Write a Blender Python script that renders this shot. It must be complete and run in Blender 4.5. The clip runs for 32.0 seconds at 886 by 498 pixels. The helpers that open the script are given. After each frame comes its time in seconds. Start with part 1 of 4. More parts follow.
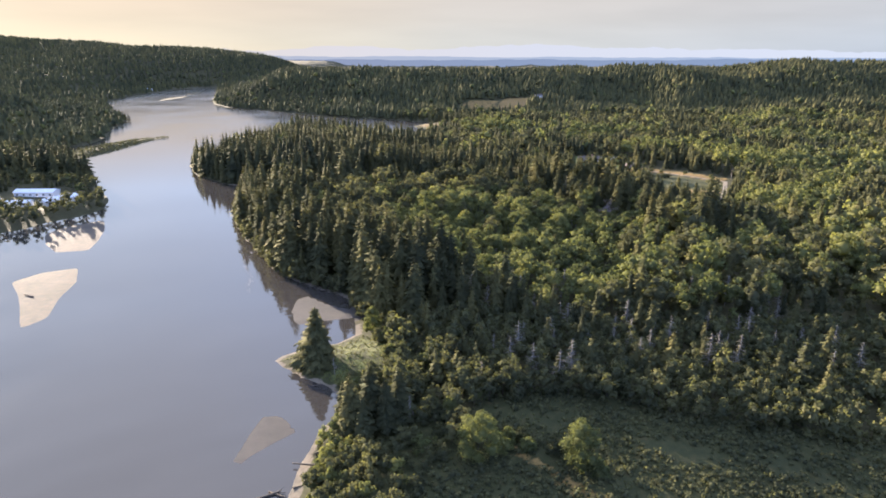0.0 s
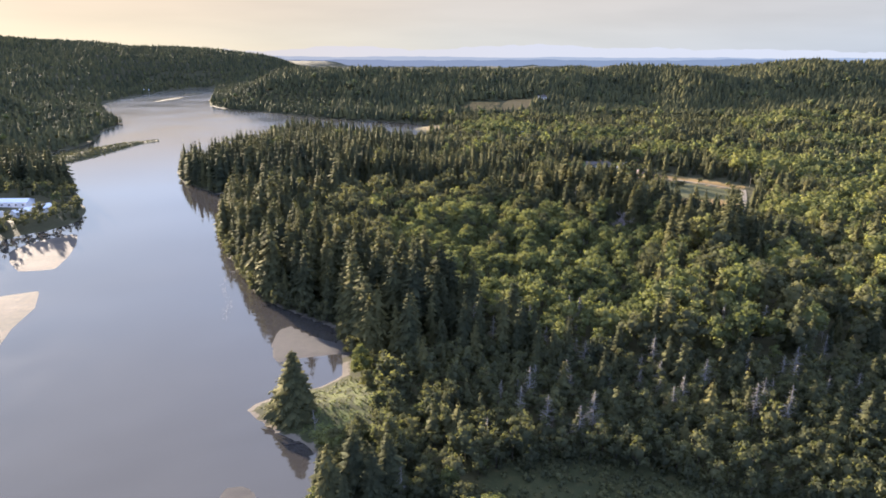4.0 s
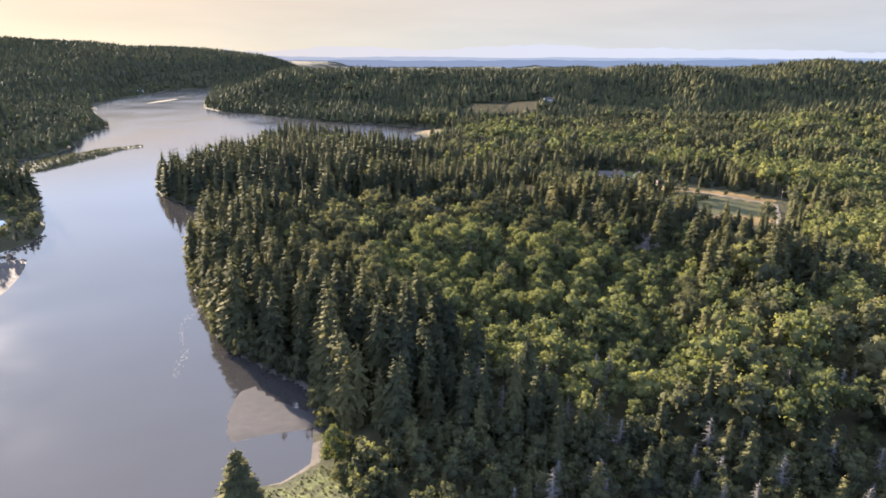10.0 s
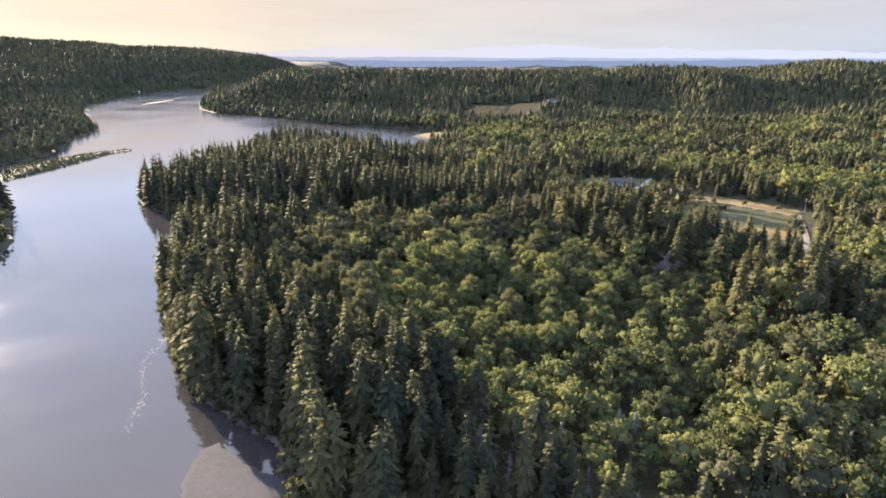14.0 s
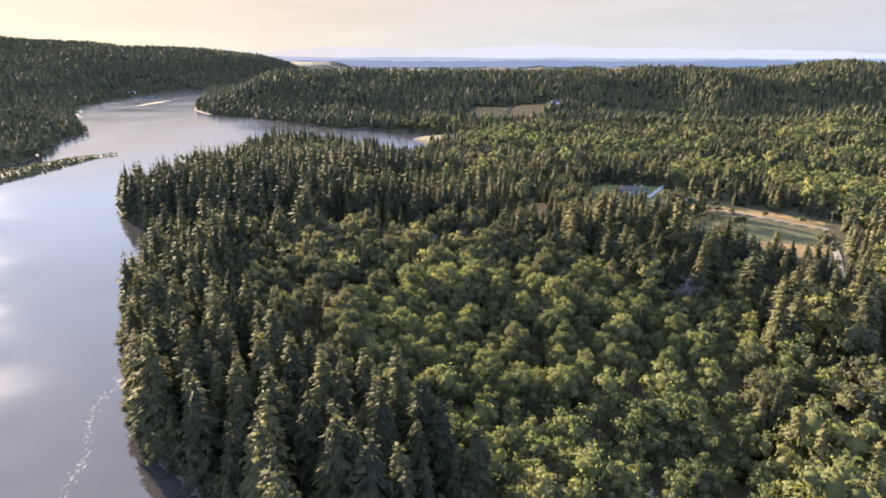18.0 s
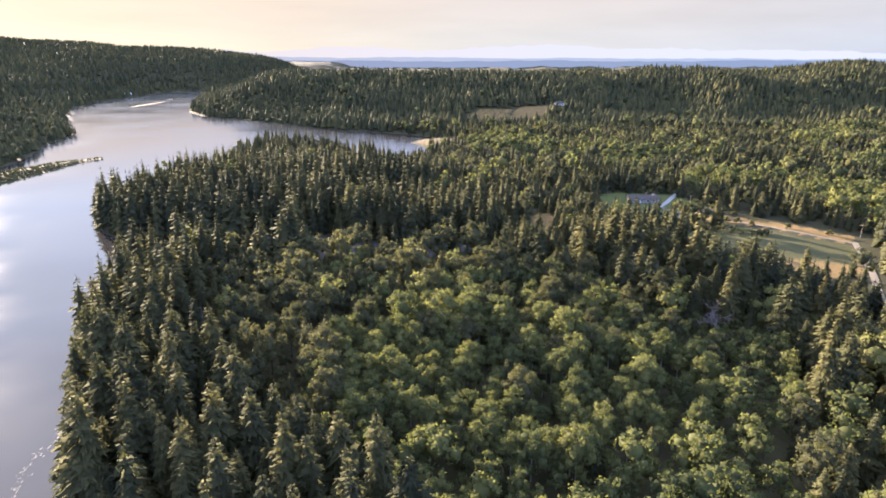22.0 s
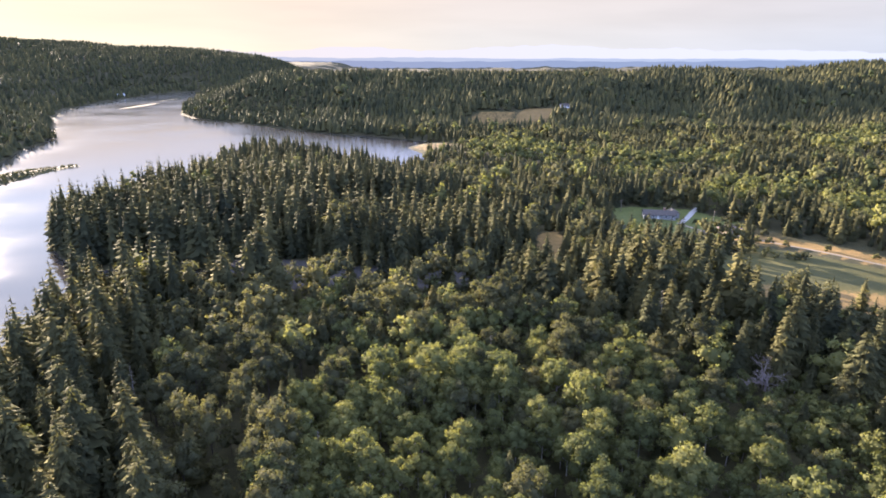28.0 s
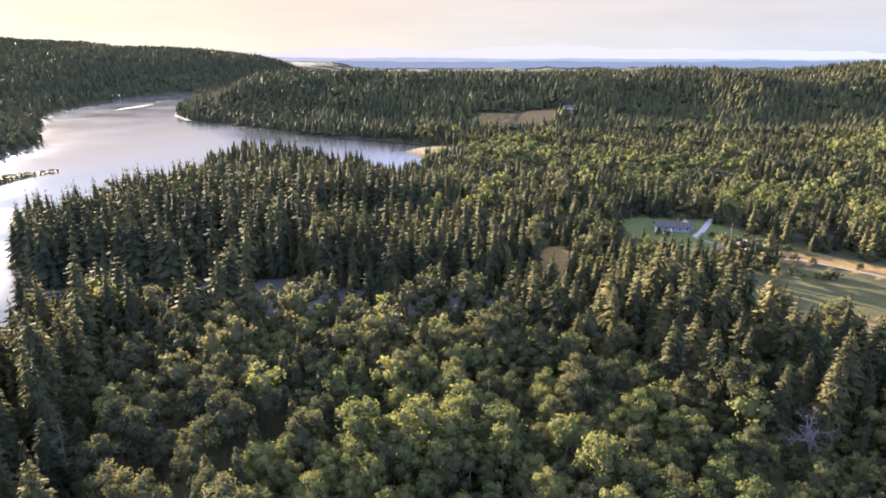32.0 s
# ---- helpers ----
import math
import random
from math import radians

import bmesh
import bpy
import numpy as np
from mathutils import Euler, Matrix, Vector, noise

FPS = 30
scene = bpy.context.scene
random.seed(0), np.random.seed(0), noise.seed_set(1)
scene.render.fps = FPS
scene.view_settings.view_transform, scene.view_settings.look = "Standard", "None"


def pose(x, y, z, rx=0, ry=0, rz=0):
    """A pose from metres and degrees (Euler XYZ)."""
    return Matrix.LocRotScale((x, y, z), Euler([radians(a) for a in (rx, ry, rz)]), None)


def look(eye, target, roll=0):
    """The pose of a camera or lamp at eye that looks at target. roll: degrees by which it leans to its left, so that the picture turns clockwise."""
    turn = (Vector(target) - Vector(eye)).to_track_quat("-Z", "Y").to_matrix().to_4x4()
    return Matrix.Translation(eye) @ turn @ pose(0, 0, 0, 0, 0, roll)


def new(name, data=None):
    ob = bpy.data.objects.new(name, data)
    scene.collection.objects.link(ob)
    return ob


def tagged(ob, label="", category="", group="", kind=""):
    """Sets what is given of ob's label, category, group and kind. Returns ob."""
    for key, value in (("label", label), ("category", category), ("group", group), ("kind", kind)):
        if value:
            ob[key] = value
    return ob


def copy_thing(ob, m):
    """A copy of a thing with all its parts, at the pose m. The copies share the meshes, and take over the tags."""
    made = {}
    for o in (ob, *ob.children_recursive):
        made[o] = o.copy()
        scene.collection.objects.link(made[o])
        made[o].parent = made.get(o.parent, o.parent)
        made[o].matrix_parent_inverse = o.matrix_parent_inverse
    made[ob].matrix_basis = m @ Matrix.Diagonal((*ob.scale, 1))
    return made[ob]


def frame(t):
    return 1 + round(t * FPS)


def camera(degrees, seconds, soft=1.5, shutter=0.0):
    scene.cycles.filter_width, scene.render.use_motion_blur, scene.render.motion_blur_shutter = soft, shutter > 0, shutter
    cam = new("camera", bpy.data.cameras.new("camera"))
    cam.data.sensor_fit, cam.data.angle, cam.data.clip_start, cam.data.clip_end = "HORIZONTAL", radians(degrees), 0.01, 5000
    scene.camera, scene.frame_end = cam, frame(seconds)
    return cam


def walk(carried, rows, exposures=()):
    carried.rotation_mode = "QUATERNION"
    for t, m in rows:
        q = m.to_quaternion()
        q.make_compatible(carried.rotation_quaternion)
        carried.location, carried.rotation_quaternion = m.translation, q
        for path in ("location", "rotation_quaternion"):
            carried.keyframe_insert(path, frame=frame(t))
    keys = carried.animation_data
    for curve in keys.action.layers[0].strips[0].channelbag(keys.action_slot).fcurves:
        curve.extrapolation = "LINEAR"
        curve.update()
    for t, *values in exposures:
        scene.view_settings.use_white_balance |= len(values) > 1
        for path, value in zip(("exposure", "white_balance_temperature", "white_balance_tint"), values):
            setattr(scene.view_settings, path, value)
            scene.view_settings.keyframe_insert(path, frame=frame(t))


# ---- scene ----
# ---------------------------------------------------------------- camera
cam = camera(72.0, 32.0, soft=1.75)
PATH = [
    # seconds, x, y, z, pitch, yaw
    (0.0, 0.00, 0.00, 100.00, -17.734, 0.000),
    (8.0, 1.61, 60.13, 100.13, -17.706, 0.307),
    (16.0, 4.28, 119.07, 100.14, -17.678, 0.626),
    (24.0, 8.01, 176.79, 100.02, -17.651, 0.957),
    (32.0, 12.80, 233.32, 99.77, -17.623, 1.299),
]


def aim(x, y, z, pitch, yaw):
    p, w = radians(pitch), radians(yaw)
    return look((x, y, z), (x - math.sin(w) * math.cos(p), y + math.cos(w) * math.cos(p), z + math.sin(p)), 0.154)


walk(cam, [(t, aim(*row)) for t, *row in PATH], exposures=[(0.0, 1.92, 5850, 15), (32.0, 2.20, 5900, 21)])

# ---------------------------------------------------------------- light
SUN_LEFT, SUN_UP = 41.0, 9.8   # degrees left of the way ahead, degrees above the horizon
world = bpy.data.worlds.new("evening_sky")
scene.world = world
world.use_nodes = True
wn = world.node_tree
wn.nodes.clear()
sky = wn.nodes.new("ShaderNodeTexSky")
sky.sky_type = "NISHITA"
sky.sun_disc = False
sky.sun_elevation = radians(SUN_UP)
sky.sun_rotation = radians(-SUN_LEFT)
sky.air_density, sky.dust_density, sky.ozone_density = 0.6, 0.1, 1.0
clear = wn.nodes.new("ShaderNodeBackground")
clear.inputs["Strength"].default_value = 0.045
wn.links.new(sky.outputs[0], clear.inputs[0])
# thin high haze: peach towards the sun, pale blue-grey away from it, with faint streaks of cloud
su, sl = radians(SUN_UP), radians(SUN_LEFT)
SUN_DIR = Vector((-math.sin(sl) * math.cos(su), math.cos(sl) * math.cos(su), math.sin(su)))
where = wn.nodes.new("ShaderNodeTexCoord")
dot = wn.nodes.new("ShaderNodeVectorMath")
dot.operation = "DOT_PRODUCT"
dot.inputs[1].default_value = SUN_DIR
wn.links.new(where.outputs["Generated"], dot.inputs[0])
turn01 = wn.nodes.new("ShaderNodeMapRange")
turn01.inputs["From Min"].default_value, turn01.inputs["From Max"].default_value = -1.0, 1.0
wn.links.new(dot.outputs["Value"], turn01.inputs["Value"])
hue = wn.nodes.new("ShaderNodeValToRGB")
while len(hue.color_ramp.elements) < 5:
    hue.color_ramp.elements.new(0.5)
for e, (p_, c_) in zip(hue.color_ramp.elements, ((0.0, (0.76, 0.84, 0.97)), (0.45, (0.84, 0.86, 0.91)), (0.62, (0.94, 0.97, 1.01)), (0.87, (1.06, 0.975, 0.84)), (1.0, (1.30, 1.02, 0.64)))):
    e.position, e.color = p_, (*c_, 1)
wn.links.new(turn01.outputs["Result"], hue.inputs["Fac"])
flat = wn.nodes.new("ShaderNodeMapping")
flat.inputs["Scale"].default_value = (2.0, 2.0, 16.0)
wn.links.new(where.outputs["Generated"], flat.inputs["Vector"])
streak = wn.nodes.new("ShaderNodeTexNoise")
streak.inputs["Scale"].default_value, streak.inputs["Detail"].default_value = 2.2, 4.0
wn.links.new(flat.outputs[0], streak.inputs["Vector"])
tone = wn.nodes.new("ShaderNodeMapRange")
tone.inputs["From Min"].default_value, tone.inputs["From Max"].default_value = 0.3, 0.7
tone.inputs["To Min"].default_value, tone.inputs["To Max"].default_value = 0.236, 0.264
wn.links.new(streak.outputs["Fac"], tone.inputs["Value"])
haze = wn.nodes.new("ShaderNodeBackground")
# higher up the thin cloud is lit from above: bluer and brighter than at the horizon
aloft = wn.nodes.new("ShaderNodeSeparateXYZ")
wn.links.new(where.outputs["Generated"], aloft.inputs[0])
lift = wn.nodes.new("ShaderNodeValToRGB")
while len(lift.color_ramp.elements) < 6:
    lift.color_ramp.elements.new(0.5)
for e, (p_, c_) in zip(lift.color_ramp.elements, ((0.0, (0.66, 0.69, 0.72)), (0.05, (0.73, 0.68, 0.61)), (0.11, (0.78, 0.69, 0.57)), (0.19, (1.14, 1.58, 2.75)), (0.36, (1.14, 1.58, 2.75)), (0.66, (1.26, 1.46, 1.95)))):
    e.position, e.color = p_, (*c_, 1)
wn.links.new(aloft.outputs["Z"], lift.inputs["Fac"])
veil = wn.nodes.new("ShaderNodeMix")
veil.data_type, veil.blend_type = "RGBA", "MULTIPLY"
veil.inputs["Factor"].default_value = 1.0
wn.links.new(hue.outputs["Color"], veil.inputs["A"])
wn.links.new(lift.outputs["Color"], veil.inputs["B"])
wn.links.new(veil.outputs["Result"], haze.inputs["Color"])
wn.links.new(tone.outputs["Result"], haze.inputs["Strength"])
both = wn.nodes.new("ShaderNodeMixShader")
both.inputs[0].default_value = 0.88
wout = wn.nodes.new("ShaderNodeOutputWorld")
wn.links.new(clear.outputs[0], both.inputs[1])
wn.links.new(haze.outputs[0], both.inputs[2])
wn.links.new(both.outputs[0], wout.inputs[0])

sun_data = bpy.data.lights.new("sun", "SUN")
sun_data.energy, sun_data.angle, sun_data.color = 8.0, radians(0.6), (1.0, 0.80, 0.56)
sun = new("sun", sun_data)
sun.matrix_world = look(SUN_DIR * 800, (0, 0, 0))


# ---------------------------------------------------------------- materials
def material(name):
    m = bpy.data.materials.new(name)
    m.use_nodes = True
    m.node_tree.nodes.clear()
    return m, m.node_tree.nodes, m.node_tree.links


def noise_node(n, l, scale, detail=4.0, rough=0.6, where=None):
    t = n.new("ShaderNodeTexNoise")
    t.inputs["Scale"].default_value, t.inputs["Detail"].default_value, t.inputs["Roughness"].default_value = scale, detail, rough
    if where:
        l.new(where, t.inputs["Vector"])
    return t.outputs["Fac"]


def ramp_node(n, l, fac, stops):
    r = n.new("ShaderNodeValToRGB")
    while len(r.color_ramp.elements) < len(stops):
        r.color_ramp.elements.new(0.5)
    for e, (p, c) in zip(r.color_ramp.elements, stops):
        e.position, e.color = p, (*c, 1)
    l.new(fac, r.inputs["Fac"])
    return r.outputs["Color"]


def mix_node(n, l, fac, a, b, mode="MIX"):
    m = n.new("ShaderNodeMix")
    m.data_type, m.blend_type = "RGBA", mode
    for sock, v in ((m.inputs["Factor"], fac), (m.inputs["A"], a), (m.inputs["B"], b)):
        if isinstance(v, bpy.types.NodeSocket):
            l.new(v, sock)
        elif isinstance(v, tuple):
            sock.default_value = (*v, 1)
        else:
            sock.default_value = v
    return m.outputs["Result"]


def foliage(name, dark, mid, light, through_light=0.35, single=True):
    """Leaves or needles: colour by tree, by clump and by patch of wood; part of the light passes through."""
    m, n, l = material(name)
    geo = n.new("ShaderNodeNewGeometry")
    patch = noise_node(n, l, 0.03, 2.0, 0.5, geo.outputs["Position"])
    clump = noise_node(n, l, 0.8, 5.0, 0.75, geo.outputs["Position"])
    if single:
        per = n.new("ShaderNodeObjectInfo").outputs["Random"]
    else:
        at = n.new("ShaderNodeAttribute")
        at.attribute_name = "tint"
        per = at.outputs["Fac"]
    f1 = n.new("ShaderNodeMath")
    f1.operation = "MULTIPLY_ADD"
    l.new(per, f1.inputs[0])
    f1.inputs[1].default_value = 0.55
    l.new(patch, f1.inputs[2])
    f2 = n.new("ShaderNodeMath")
    f2.operation = "MULTIPLY_ADD"
    l.new(clump, f2.inputs[0])
    f2.inputs[1].default_value = 0.5
    l.new(f1.outputs[0], f2.inputs[2])
    f3 = n.new("ShaderNodeMath")
    f3.operation = "MULTIPLY_ADD"
    l.new(geo.outputs["Random Per Island"], f3.inputs[0])
    f3.inputs[1].default_value = 0.22
    l.new(f2.outputs[0], f3.inputs[2])
    half = n.new("ShaderNodeMath")
    half.operation = "MULTIPLY"
    half.inputs[1].default_value = 0.5
    l.new(f3.outputs[0], half.inputs[0])
    col = ramp_node(n, l, half.outputs[0], [(0.35, dark), (0.56, mid), (0.79, light)])
    p = n.new("ShaderNodeBsdfPrincipled")
    p.inputs["Roughness"].default_value = 0.85
    p.inputs["Specular IOR Level"].default_value = 0.05
    l.new(col, p.inputs["Base Color"])
    t = n.new("ShaderNodeBsdfTranslucent")
    warm = mix_node(n, l, 1.0, col, (1.12, 1.12, 0.64), "MULTIPLY")
    l.new(warm, t.inputs["Color"])
    mx = n.new("ShaderNodeMixShader")
    mx.inputs[0].default_value = through_light
    l.new(p.outputs[0], mx.inputs[1])
    l.new(t.outputs[0], mx.inputs[2])
    out = n.new("ShaderNodeOutputMaterial")
    l.new(mx.outputs[0], out.inputs["Surface"])
    return m


def solid(name, stops, scale, rough=0.8, bump=0.0, fine=None, metal=0.0, per_object=0.0):
    """A plain surface: two scales of noise over a colour ramp, with fine relief."""
    m, n, l = material(name)
    geo = n.new("ShaderNodeNewGeometry")
    a = noise_node(n, l, scale, 5.0, 0.6, geo.outputs["Position"])
    b = noise_node(n, l, fine or scale * 9, 3.0, 0.6, geo.outputs["Position"])
    f = n.new("ShaderNodeMath")
    f.operation = "MULTIPLY_ADD"
    l.new(b, f.inputs[0])
    f.inputs[1].default_value = 0.35
    l.new(a, f.inputs[2])
    last = f.outputs[0]
    if per_object:
        g = n.new("ShaderNodeMath")
        g.operation = "MULTIPLY_ADD"
        l.new(n.new("ShaderNodeObjectInfo").outputs["Random"], g.inputs[0])
        g.inputs[1].default_value = per_object
        l.new(last, g.inputs[2])
        last = g.outputs[0]
    col = ramp_node(n, l, last, stops)
    p = n.new("ShaderNodeBsdfPrincipled")
    p.inputs["Roughness"].default_value, p.inputs["Metallic"].default_value = rough, metal
    p.inputs["Specular IOR Level"].default_value = 0.25 if rough > 0.6 else 0.5
    l.new(col, p.inputs["Base Color"])
    if bump:
        bp = n.new("ShaderNodeBump")
        bp.inputs["Strength"].default_value, bp.inputs["Distance"].default_value = bump, 0.3
        l.new(b, bp.inputs["Height"])
        l.new(bp.outputs[0], p.inputs["Normal"])
    out = n.new("ShaderNodeOutputMaterial")
    l.new(p.outputs[0], out.inputs["Surface"])
    return m


FIR_C = ((0.046, 0.052, 0.031), (0.087, 0.089, 0.043), (0.150, 0.136, 0.056))
ALDER_C = ((0.078, 0.092, 0.044), (0.142, 0.154, 0.064), (0.228, 0.226, 0.086))
DULL_C = ((0.058, 0.064, 0.038), (0.104, 0.106, 0.056), (0.165, 0.156, 0.074))
SHRUB_C = ((0.056, 0.063, 0.040), (0.096, 0.102, 0.055), (0.156, 0.152, 0.074))
MAT = {}
for key, cols, thr in (("fir", FIR_C, 0.30), ("alder", ALDER_C, 0.46), ("dull", DULL_C, 0.42), ("shrub", SHRUB_C, 0.45)):
    MAT[key] = foliage(key + "_leaves", *cols, thr)
    MAT[key + "_stuff"] = foliage(key + "_leaves_joined", *cols, thr, single=False)
MAT["bark"] = solid("bark", [(0.35, (0.045, 0.038, 0.030)), (0.9, (0.10, 0.085, 0.068))], 1.5, 0.9)
MAT["pale_bark"] = solid("pale_bark", [(0.35, (0.20, 0.19, 0.17)), (0.9, (0.36, 0.34, 0.31))], 1.5, 0.9)
MAT["dead"] = solid("dead_wood", [(0.35, (0.12, 0.110, 0.096)), (0.9, (0.24, 0.222, 0.195))], 2.0, 0.9)
MAT["twigs"] = solid("dead_twigs", [(0.35, (0.18, 0.150, 0.135)), (0.9, (0.30, 0.255, 0.23))], 2.0, 0.9)


def ground_material():
    """Forest floor, with sand, dry field, lawn and rough grass where the sheet's own values say so."""
    m, n, l = material("ground")
    geo = n.new("ShaderNodeNewGeometry")
    pos = geo.outputs["Position"]
    big, mid, fine = noise_node(n, l, 0.05, 4.0, 0.6, pos), noise_node(n, l, 0.35, 5.0, 0.65, pos), noise_node(n, l, 2.5, 4.0, 0.7, pos)
    f = n.new("ShaderNodeMath")
    f.operation = "MULTIPLY_ADD"
    l.new(fine, f.inputs[0])
    f.inputs[1].default_value = 0.6
    l.new(mid, f.inputs[2])
    half = n.new("ShaderNodeMath")
    half.operation = "MULTIPLY"
    half.inputs[1].default_value = 0.62
    l.new(f.outputs[0], half.inputs[0])
    v = half.outputs[0]
    col = ramp_node(n, l, v, [(0.3, (0.035, 0.036, 0.018)), (0.7, (0.085, 0.078, 0.038))])
    kinds = (
        ("grass", [(0.30, (0.026, 0.032, 0.014)), (0.52, (0.046, 0.050, 0.021)), (0.72, (0.095, 0.074, 0.034))]),
        ("field", [(0.28, (0.15, 0.108, 0.042)), (0.5, (0.24, 0.160, 0.062)), (0.72, (0.33, 0.21, 0.085))]),
        ("green", [(0.28, (0.056, 0.062, 0.022)), (0.72, (0.115, 0.104, 0.038))]),
        ("lawn", [(0.28, (0.078, 0.102, 0.032)), (0.72, (0.145, 0.160, 0.052))]),
        ("sand", [(0.28, (0.12, 0.105, 0.088)), (0.72, (0.215, 0.185, 0.15))]),
        # flat: bright cloud reflection put into the ground colour, grey to peach
        ("flat", [(0.30, (0.075, 0.072, 0.074)), (0.50, (0.105, 0.092, 0.080)), (0.72, (0.15, 0.120, 0.094))]),
        ("mud", [(0.28, (0.060, 0.058, 0.060)), (0.72, (0.086, 0.080, 0.078))]),
    )
    for key, stops in kinds:
        at = n.new("ShaderNodeAttribute")
        at.attribute_name = key
        edge = n.new("ShaderNodeMath")
        edge.operation = "MULTIPLY_ADD"
        l.new(mid, edge.inputs[0])
        edge.inputs[1].default_value = 0.9
        sh = n.new("ShaderNodeMath")
        sh.operation = "SUBTRACT"
        l.new(at.outputs["Fac"], sh.inputs[0])
        sh.inputs[1].default_value = 0.45
        l.new(sh.outputs[0], edge.inputs[2])
        st = n.new("ShaderNodeMapRange")
        st.interpolation_type = "SMOOTHSTEP"
        st.inputs["From Min"].default_value, st.inputs["From Max"].default_value = 0.40, 0.60
        l.new(edge.outputs[0], st.inputs["Value"])
        col = mix_node(n, l, st.outputs["Result"], col, ramp_node(n, l, v, stops))
    tone = ramp_node(n, l, big, [(0.3, (0.78, 0.80, 0.74)), (0.7, (1.15, 1.1, 1.0))])
    col = mix_node(n, l, 1.0, col, tone, "MULTIPLY")
    p = n.new("ShaderNodeBsdfPrincipled")
    p.inputs["Roughness"].default_value = 0.9
    p.inputs["Specular IOR Level"].default_value = 0.2
    l.new(col, p.inputs["Base Color"])
    bp = n.new("ShaderNodeBump")
    bp.inputs["Strength"].default_value, bp.inputs["Distance"].default_value = 0.6, 0.28
    l.new(f.outputs[0], bp.inputs["Height"])
    l.new(bp.outputs[0], p.inputs["Normal"])
    out = n.new("ShaderNodeOutputMaterial")
    l.new(p.outputs[0], out.inputs["Surface"])
    return m


def water_material():
    """Silty tidal water: a dull grey-brown body under a smooth, faintly rippled surface."""
    m, n, l = material("water")
    geo = n.new("ShaderNodeNewGeometry")
    pos = geo.outputs["Position"]
    calm = noise_node(n, l, 0.012, 3.0, 0.55, pos)
    ripple = noise_node(n, l, 0.9, 3.0, 0.6, pos)
    p = n.new("ShaderNodeBsdfPrincipled")
    p.inputs["IOR"].default_value = 1.95
    l.new(ramp_node(n, l, calm, [(0.3, (0.044, 0.041, 0.038)), (0.7, (0.056, 0.051, 0.045))]), p.inputs["Base Color"])
    rr = n.new("ShaderNodeMapRange")
    rr.inputs["From Min"].default_value, rr.inputs["From Max"].default_value = 0.35, 0.7
    rr.inputs["To Min"].default_value, rr.inputs["To Max"].default_value = 0.02, 0.09
    l.new(calm, rr.inputs["Value"])
    sep = n.new("ShaderNodeSeparateXYZ")
    l.new(pos, sep.inputs[0])
    wind = n.new("ShaderNodeMapRange")
    wind.interpolation_type = "SMOOTHSTEP"
    wind.inputs["From Min"].default_value, wind.inputs["From Max"].default_value = 420.0, 1000.0
    wind.inputs["To Min"].default_value, wind.inputs["To Max"].default_value = 0.0, 0.11
    l.new(sep.outputs["Y"], wind.inputs["Value"])
    both = n.new("ShaderNodeMath")
    l.new(wind.outputs["Result"], both.inputs[0])
    l.new(rr.outputs["Result"], both.inputs[1])
    l.new(both.outputs[0], p.inputs["Roughness"])
    bp = n.new("ShaderNodeBump")
    bp.inputs["Strength"].default_value, bp.inputs["Distance"].default_value = 0.10, 0.02
    l.new(ripple, bp.inputs["Height"])
    l.new(bp.outputs[0], p.inputs["Normal"])
    out = n.new("ShaderNodeOutputMaterial")
    l.new(p.outputs[0], out.inputs["Surface"])
    return m


# ---------------------------------------------------------------- the plan
# The inlet's shore, first along its east side going away, then back along its west side.
SHORE_EAST = [(-34, -400), (-40, 0), (-39, 90), (-37, 119), (-36, 130), (-33, 147), (-29, 156), (-32, 166), (-45, 176), (-53, 182), (-57, 188),
              (-53, 193), (-41, 200), (-30, 207), (-33, 220), (-38, 240), (-52, 252), (-68, 264), (-81, 278), (-95, 302), (-112, 331),
              (-129, 367), (-139, 401), (-146, 438), (-128, 450), (-104, 456), (-96, 470), (-108, 484), (-128, 486), (-150, 484), (-169, 476), (-195, 501), (-217, 526), (-240, 574), (-236, 600),
              (-204, 616), (-196, 660), (-210, 730), (-224, 800), (-206, 850), (-165, 862), (-128, 812), (-80, 778), (-40, 768), (-14, 800),
              (-24, 850), (-44, 897), (-30, 926), (-8, 940), (-40, 958), (-100, 1000), (-172, 1030), (-262, 1096), (-338, 1160),
              (-424, 1221), (-470, 1285), (-500, 1360), (-560, 1560), (-668, 1850), (-700, 1950)]
SHORE_WEST = [(-735, 1945), (-776, 1790), (-757, 1545), (-734, 1390), (-712, 1325), (-640, 1190), (-535, 1024), (-486, 962), (-494, 938),
              (-474, 925), (-460, 857), (-420, 765), (-406, 705), (-418, 676), (-421, 620), (-388, 585), (-363, 569), (-342, 560), (-316, 532),
              (-291, 500), (-264, 462), (-238, 424), (-228, 399), (-231, 380), (-243, 368), (-247, 353), (-258, 342), (-250, 300),
              (-224, 262), (-182, 205), (-148, 158), (-126, 110), (-118, 40), (-118, -400)]
BAR = [(-396, 640), (-362, 590), (-352, 655), (-350, 735), (-339, 772), (-352, 768), (-375, 742), (-396, 676)]
LOG_BAR = [(-622, 1310), (-616, 1400), (-626, 1510), (-660, 1800), (-672, 1800), (-642, 1500), (-632, 1400)]
CLEARING = [(-20, 40), (-8, 118), (4, 138), (12, 158), (38, 164), (68, 152), (102, 142), (125, 134), (220, 40)]
FIELD = [(122, 470), (136, 500), (176, 520), (204, 494), (226, 479), (200, 432), (170, 424), (145, 442)]
STRAW = [(160, 537), (180, 527), (206, 503), (224, 486), (236, 494), (207, 523), (176, 548)]
BEACH_STRIP = [(-45, 60), (-45, 165), (-34, 210), (-14, 212), (-6, 165), (6, 140), (-6, 116), (-16, 60)]
